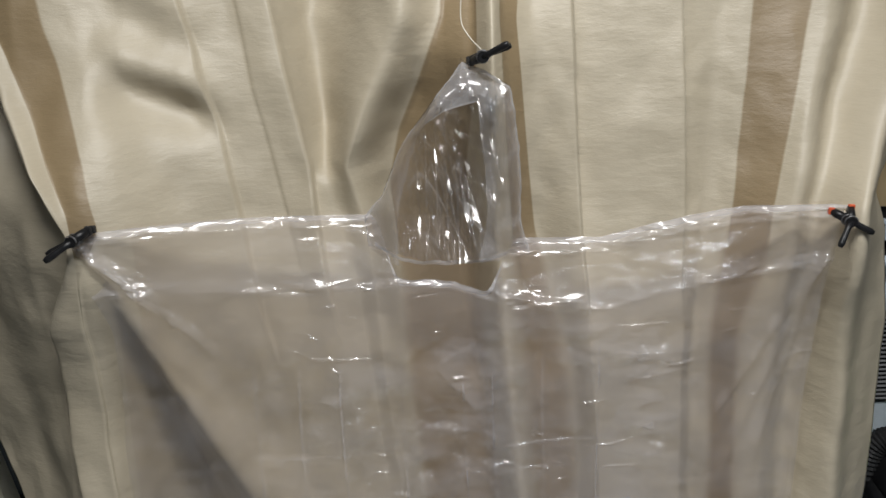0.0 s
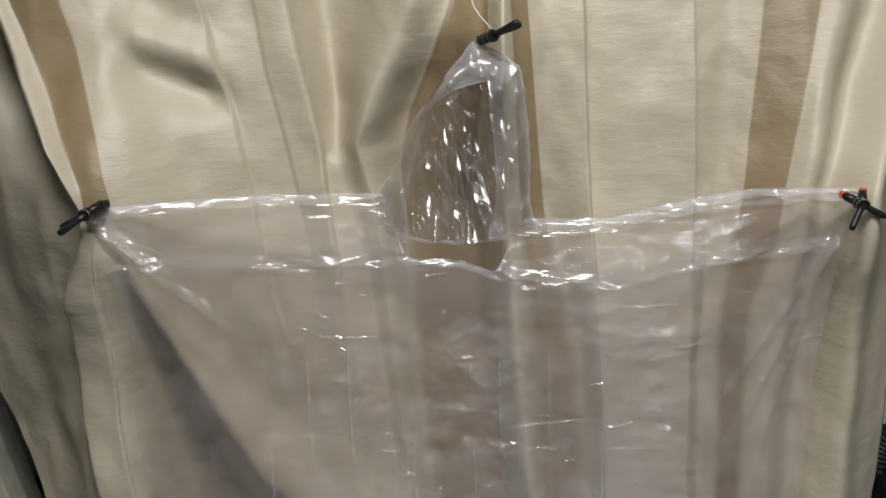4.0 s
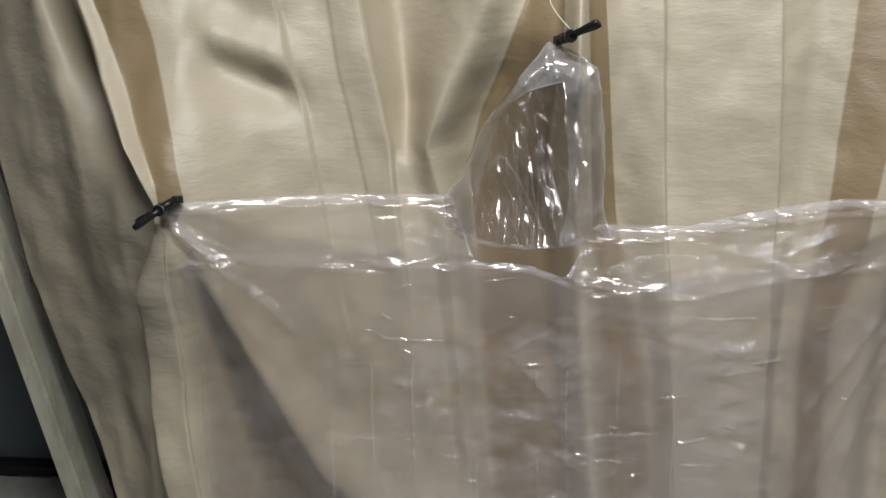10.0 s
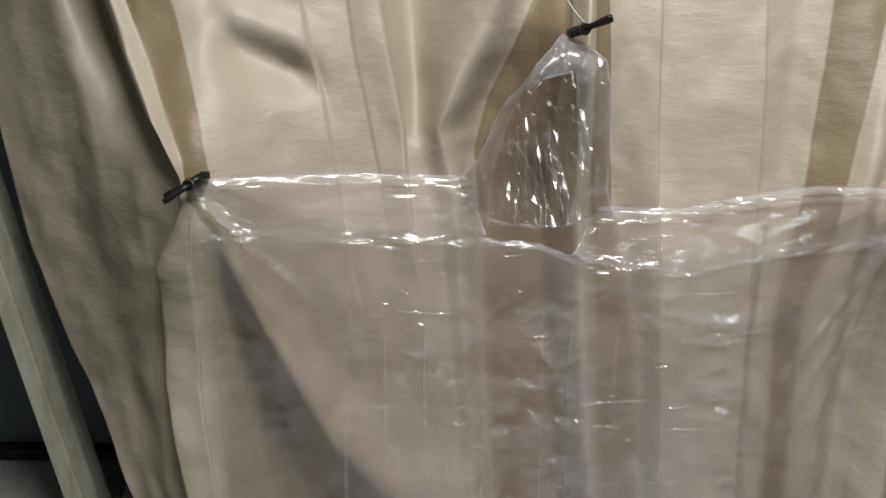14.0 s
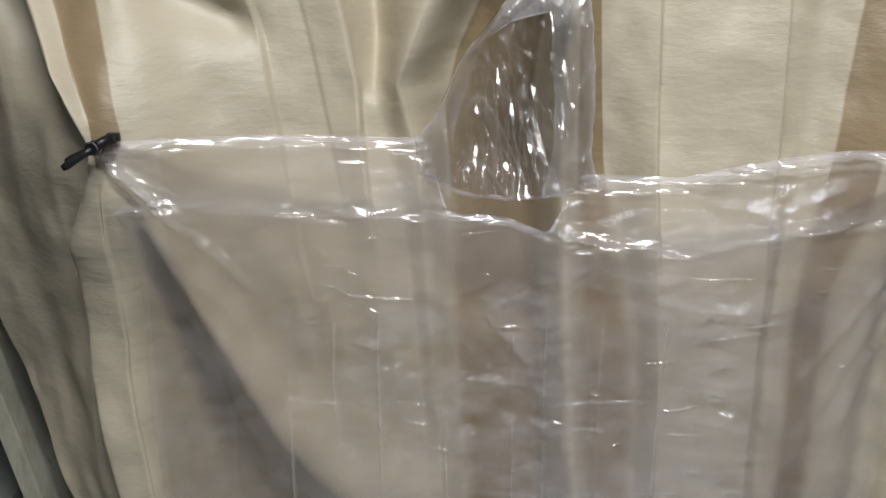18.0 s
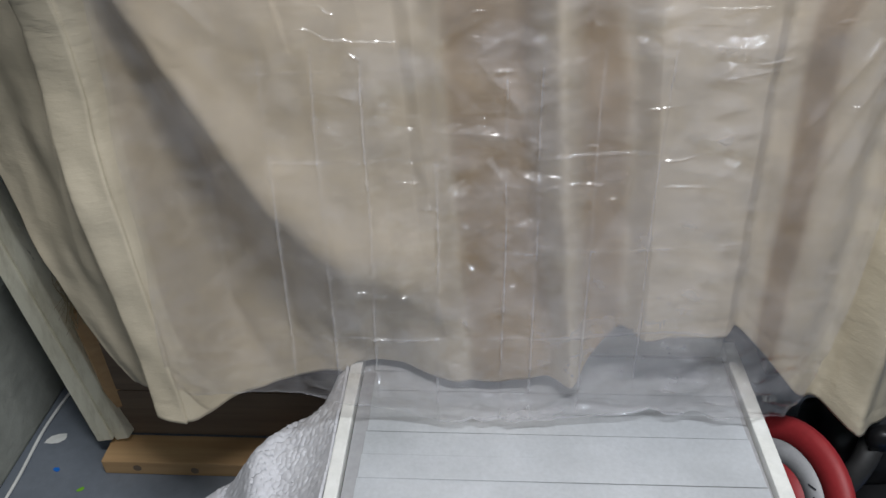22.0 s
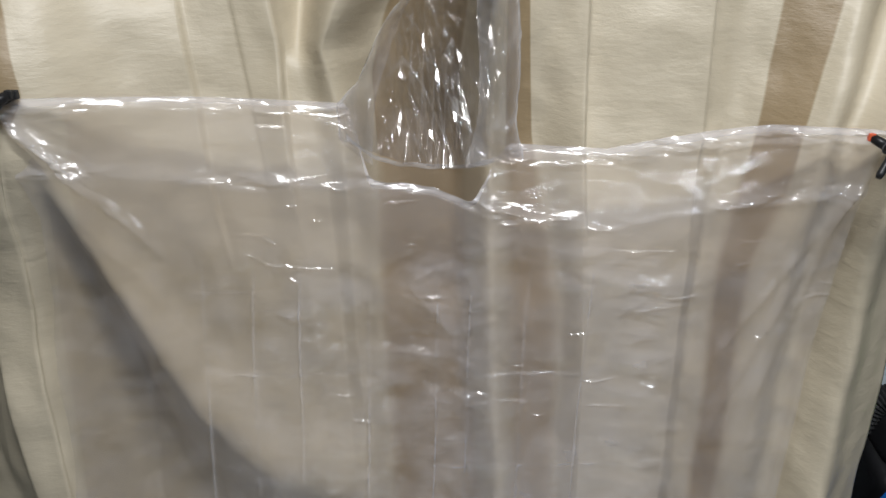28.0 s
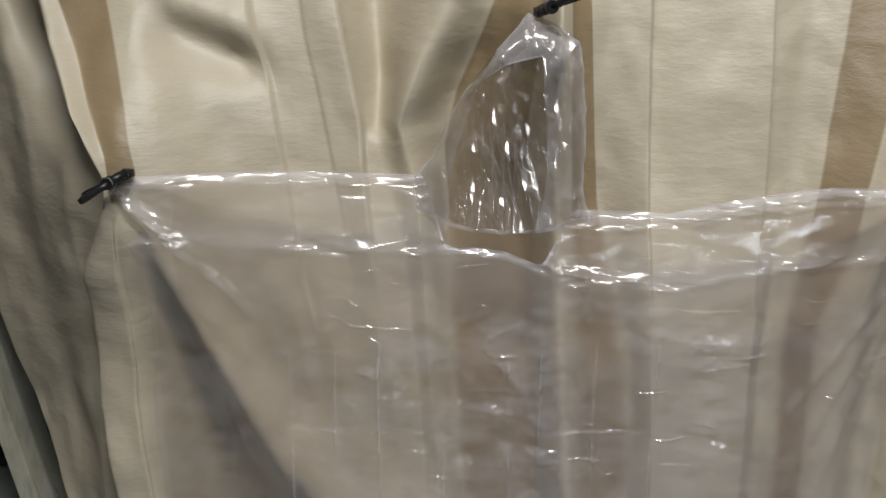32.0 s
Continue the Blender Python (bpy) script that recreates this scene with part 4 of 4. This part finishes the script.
def vacuum():
    thing = empty("vacuum_cleaner", "black upright vacuum cleaner with a ribbed loop handle and blue canister", "vacuum", (1.0, 1.35, 0.0))
    O = Matrix.Translation((-1.0, -1.35, 0.0))

    def add(name, bm, mat, label="", smooth=True, parent=None):
        bmesh.ops.transform(bm, matrix=O, verts=bm.verts)
        return part(name, bm, mat, parent or thing, label, smooth)

    Y = 1.5
    left = curve([(1.084, Y, 1.082), (1.066, Y, 1.117), (1.031, Y, 1.186), (1.008, Y, 1.252), (1.010, Y, 1.287), (1.037, Y, 1.310)], 6)
    right = curve([(1.030, Y, 1.304), (1.046, Y, 1.303), (1.063, Y, 1.287), (1.084, Y, 1.245), (1.116, Y, 1.178), (1.137, Y, 1.144), (1.140, Y, 1.116), (1.126, Y, 1.088), (1.104, Y, 1.062), (1.081, Y, 1.045)], 6)
    add("handle", tube(left, 0.0185, 16), BLACK)
    n = len(right)
    grip = add("grip", tube(right, [0.021 + 0.007 * step(0.0, 0.25, k / n) - 0.002 * step(0.7, 1.0, k / n) for k in range(n)], 18), BLACK, "black ribbed hand grip")
    for k in range(9):
        p = Vector((1.058, Y, 1.291)).lerp(Vector((1.134, Y, 1.148)), k / 8)
        w = Vector((0.0024, 0, -0.0046))
        add("grip_rib", tube((p - w, p - 0.6 * w, p + 0.6 * w, p + w), (0.0275, 0.0292, 0.0292, 0.0275), 18), RUBBER, parent=grip)
    add("wand_hook", tube(((0.976, Y - 0.03, 1.182), (0.980, Y - 0.03, 1.174), (1.012, Y - 0.028, 1.100), (1.014, Y - 0.028, 1.094), (1.062, Y, 1.020)), (0.020, 0.025, 0.024, 0.0205, 0.022), 16), BLACK)
    add("neck", tube(((1.092, Y, 1.085), (1.086, Y, 1.05), (1.081, Y, 1.005), (1.075, Y, 0.955)), (0.022, 0.034, 0.036, 0.034), 18), BLACK)
    add("collar", tube(((1.0755, Y, 0.962), (1.0745, Y, 0.955), (1.073, Y, 0.938), (1.0725, Y, 0.933)), (0.034, 0.0375, 0.0375, 0.035), 18), RUBBER)
    add("tube", tube(((1.0735, Y, 0.95), (1.046, Y, 0.57)), 0.0285, 24), GREYMETAL, "grey metal tube")
    add("clamp_ring", tube(((1.050, Y, 0.603), (1.049, Y, 0.595)), 0.036, 20), GREYPL, "pale ring round the foot of the tube")
    hose = curve([(0.953, Y, 0.42), (0.951, Y, 0.58), (0.966, Y, 0.660), (1.000, Y, 0.682), (1.028, Y, 0.655)], 14)
    add("hose", tube(hose, [0.025 + 0.004 * (k % 2) for k in range(len(hose))], 14), RUBBER, "ribbed black hose", False)
    add("body", block((0.17, 0.15, 0.50), (1.025, 1.48, 0.34), pose(0, 0, 0, 14, 0, 0), 0.035, 4), BLACK)
    add("shoulder", block((0.19, 0.13, 0.07), (1.055, 1.46, 0.580), pose(0, 0, 0, 0, 22, 0), 0.02, 3), BLACK)
    add("latch", tube(((1.118, 1.42, 0.548), (1.126, 1.42, 0.575), (1.134, 1.42, 0.597)), (0.012, 0.010, 0.008), 10), BLACK)
    cup = add("canister", tube(((1.03, 1.34, 0.18), (1.025, 1.355, 0.34), (1.022, 1.37, 0.485), (1.018, 1.375, 0.530), (1.010, 1.38, 0.548)), (0.080, 0.088, 0.080, 0.060, 0.02), 28), BLUE, "blue plastic dust canister")
    add("canister_knob", tube(((0.992, 1.35, 0.46), (0.990, 1.352, 0.525), (0.989, 1.355, 0.550), (0.988, 1.356, 0.560)), (0.052, 0.044, 0.036, 0.018), 20), BLUE, parent=cup)
    arch = curve([(0.997, 1.37, 0.650), (1.043, 1.36, 0.613), (1.078, 1.33, 0.554), (1.096, 1.30, 0.488), (1.110, 1.29, 0.420), (1.122, 1.29, 0.33)], 6)
    strap = add("carry_strap", tube(arch, 0.023, 14), BLACK, parent=cup)
    for k in range(5, len(arch) - 2, 2):
        w = (arch[k + 1] - arch[k]).normalized() * 0.0035
        add("strap_rib", tube((arch[k] - w, arch[k] + w), 0.0245, 14), RUBBER, parent=strap)
    for k in range(3):
        add("marking", block((0.018 - 0.003 * k, 0.001, 0.0025), (1.030 + 0.006 * k, 1.345, 0.632 - 0.008 * k), pose(0, 0, 0, 0, 25, 0), 0), RAIL)
    head = add("floor_head", block((0.38, 0.32, 0.12), (0.86, 1.24, 0.065), bevel=0.035, segments=4), BLACK)
    add("motor_housing", tube(((0.70, 1.27, 0.17), (0.72, 1.27, 0.17), (0.96, 1.29, 0.17), (0.98, 1.29, 0.17)), (0.07, 0.095, 0.095, 0.07), 28), BLACK)
    duct = curve([(0.69, 1.16, 0.10), (0.715, 1.13, 0.20), (0.755, 1.16, 0.275), (0.80, 1.25, 0.30)], 7)
    add("duct", tube(duct, 0.024, 14), RUBBER, "black curved suction duct")
    add("pivot_knob", tube(((0.765, 1.135, 0.315), (0.765, 1.165, 0.325)), 0.030, 20), BLACK)
    add("pedal", block((0.10, 0.06, 0.035), (0.80, 1.08, 0.150), pose(0, 0, 0, 15, 12, 20), 0.010), BLUE, "blue foot pedal", parent=head)
    for x in (0.70, 1.02):
        add("wheel", tube(((x - 0.012, 1.33, 0.055), (x + 0.012, 1.33, 0.055)), 0.055, 20), RUBBER, smooth=False)


vacuum()


def disc():
    """A red and grey round plastic disc leaning beside the table."""
    thing = empty("round_disc", "red plastic disc with a grey ring, leaning by the table", "disc", (0, 0, 0))
    for name, prof, mat in (("rim", [(0.200, -0.02), (0.210, -0.008), (0.206, 0.008), (0.190, 0.014), (0.153, 0.018), (0.152, 0.014), (0.152, -0.02), (0.200, -0.02)], RED),
                            ("ring", [(0.152, -0.02), (0.152, 0.0172), (0.105, 0.019), (0.104, 0.016), (0.104, -0.02), (0.152, -0.02)], GREYPL),
                            ("centre", [(0.104, -0.02), (0.104, 0.0182), (0.05, 0.020), (0.002, 0.021), (0.002, -0.02), (0.104, -0.02)], RED)):
        ob = part(name, lathe(prof, 56), mat, thing, smooth=True)
        ob.data.polygons.foreach_set("use_smooth", [True] * len(ob.data.polygons))
    for k, a in enumerate((38, 52, 66)):
        bar = block((0.004, 0.022, 0.0008), (0.130 * math.cos(radians(a)), 0.130 * math.sin(radians(a)), 0.0190), pose(0, 0, 0, 0, 0, a + 20 * k), 0)
        part("pen_mark", bar, INK, thing)
    thing.matrix_world = pose(0.566, 1.09, 0.190, 66, 0, -72) @ Matrix.Scale(0.84, 4)


disc()
crumpled("green_bag", (1.33, 1.50, 0.50), (0.075, 0.08, 0.30), GREEN, "bright green crumpled plastic bag beside the appliance", "bag", 21.0, 2.5, 0.4)
tagged(part("socket_box", block((0.06, 0.03, 0.12), (1.26, 1.58, 0.40), bevel=0.006), GREYPL, None), "small pale plastic box beside an appliance", "box")


# ---- scraps on the floor ----
def scrap(name, at, size, turn, material, label, category):
    rnd = random.Random(name)
    n = 9
    verts = [(size[0] * math.cos(6.283 * k / n) * rnd.uniform(0.7, 1.1), size[1] * math.sin(6.283 * k / n) * rnd.uniform(0.7, 1.1), h) for h in (0.0, 0.0015) for k in range(n)]
    faces = [tuple(range(n))[::-1], tuple(range(n, 2 * n))] + [(k, (k + 1) % n, n + (k + 1) % n, n + k) for k in range(n)]
    ob = shown(name, verts, faces, material, smooth=False)
    ob.matrix_world = pose(*at, 0, 0, turn)
    return tagged(ob, label, category)


scrap("paint_flake", (-1.095, 1.365, 0.0005), (0.030, 0.018), 20, RAIL, "flat white paint flake on the grey floor", "flake")
scrap("tape_scrap", (-1.05, 1.27, 0.0005), (0.011, 0.006), -15, BLUE, "small scrap of blue tape on the grey floor", "scrap")
scrap("leaf_scrap", (-0.965, 1.215, 0.0005), (0.010, 0.006), 40, GREEN, "tiny yellow-green scrap on the grey floor", "scrap")
cable = curve([(-1.135, 0.9, 0.005), (-1.128, 1.2, 0.005), (-1.14, 1.4, 0.005), (-1.125, 1.6, 0.005)], 10)
tagged(part("cable", tube(cable, 0.004, 8), RAIL, None, smooth=True), "thin white cable lying along the foot of a kerb", "cable")
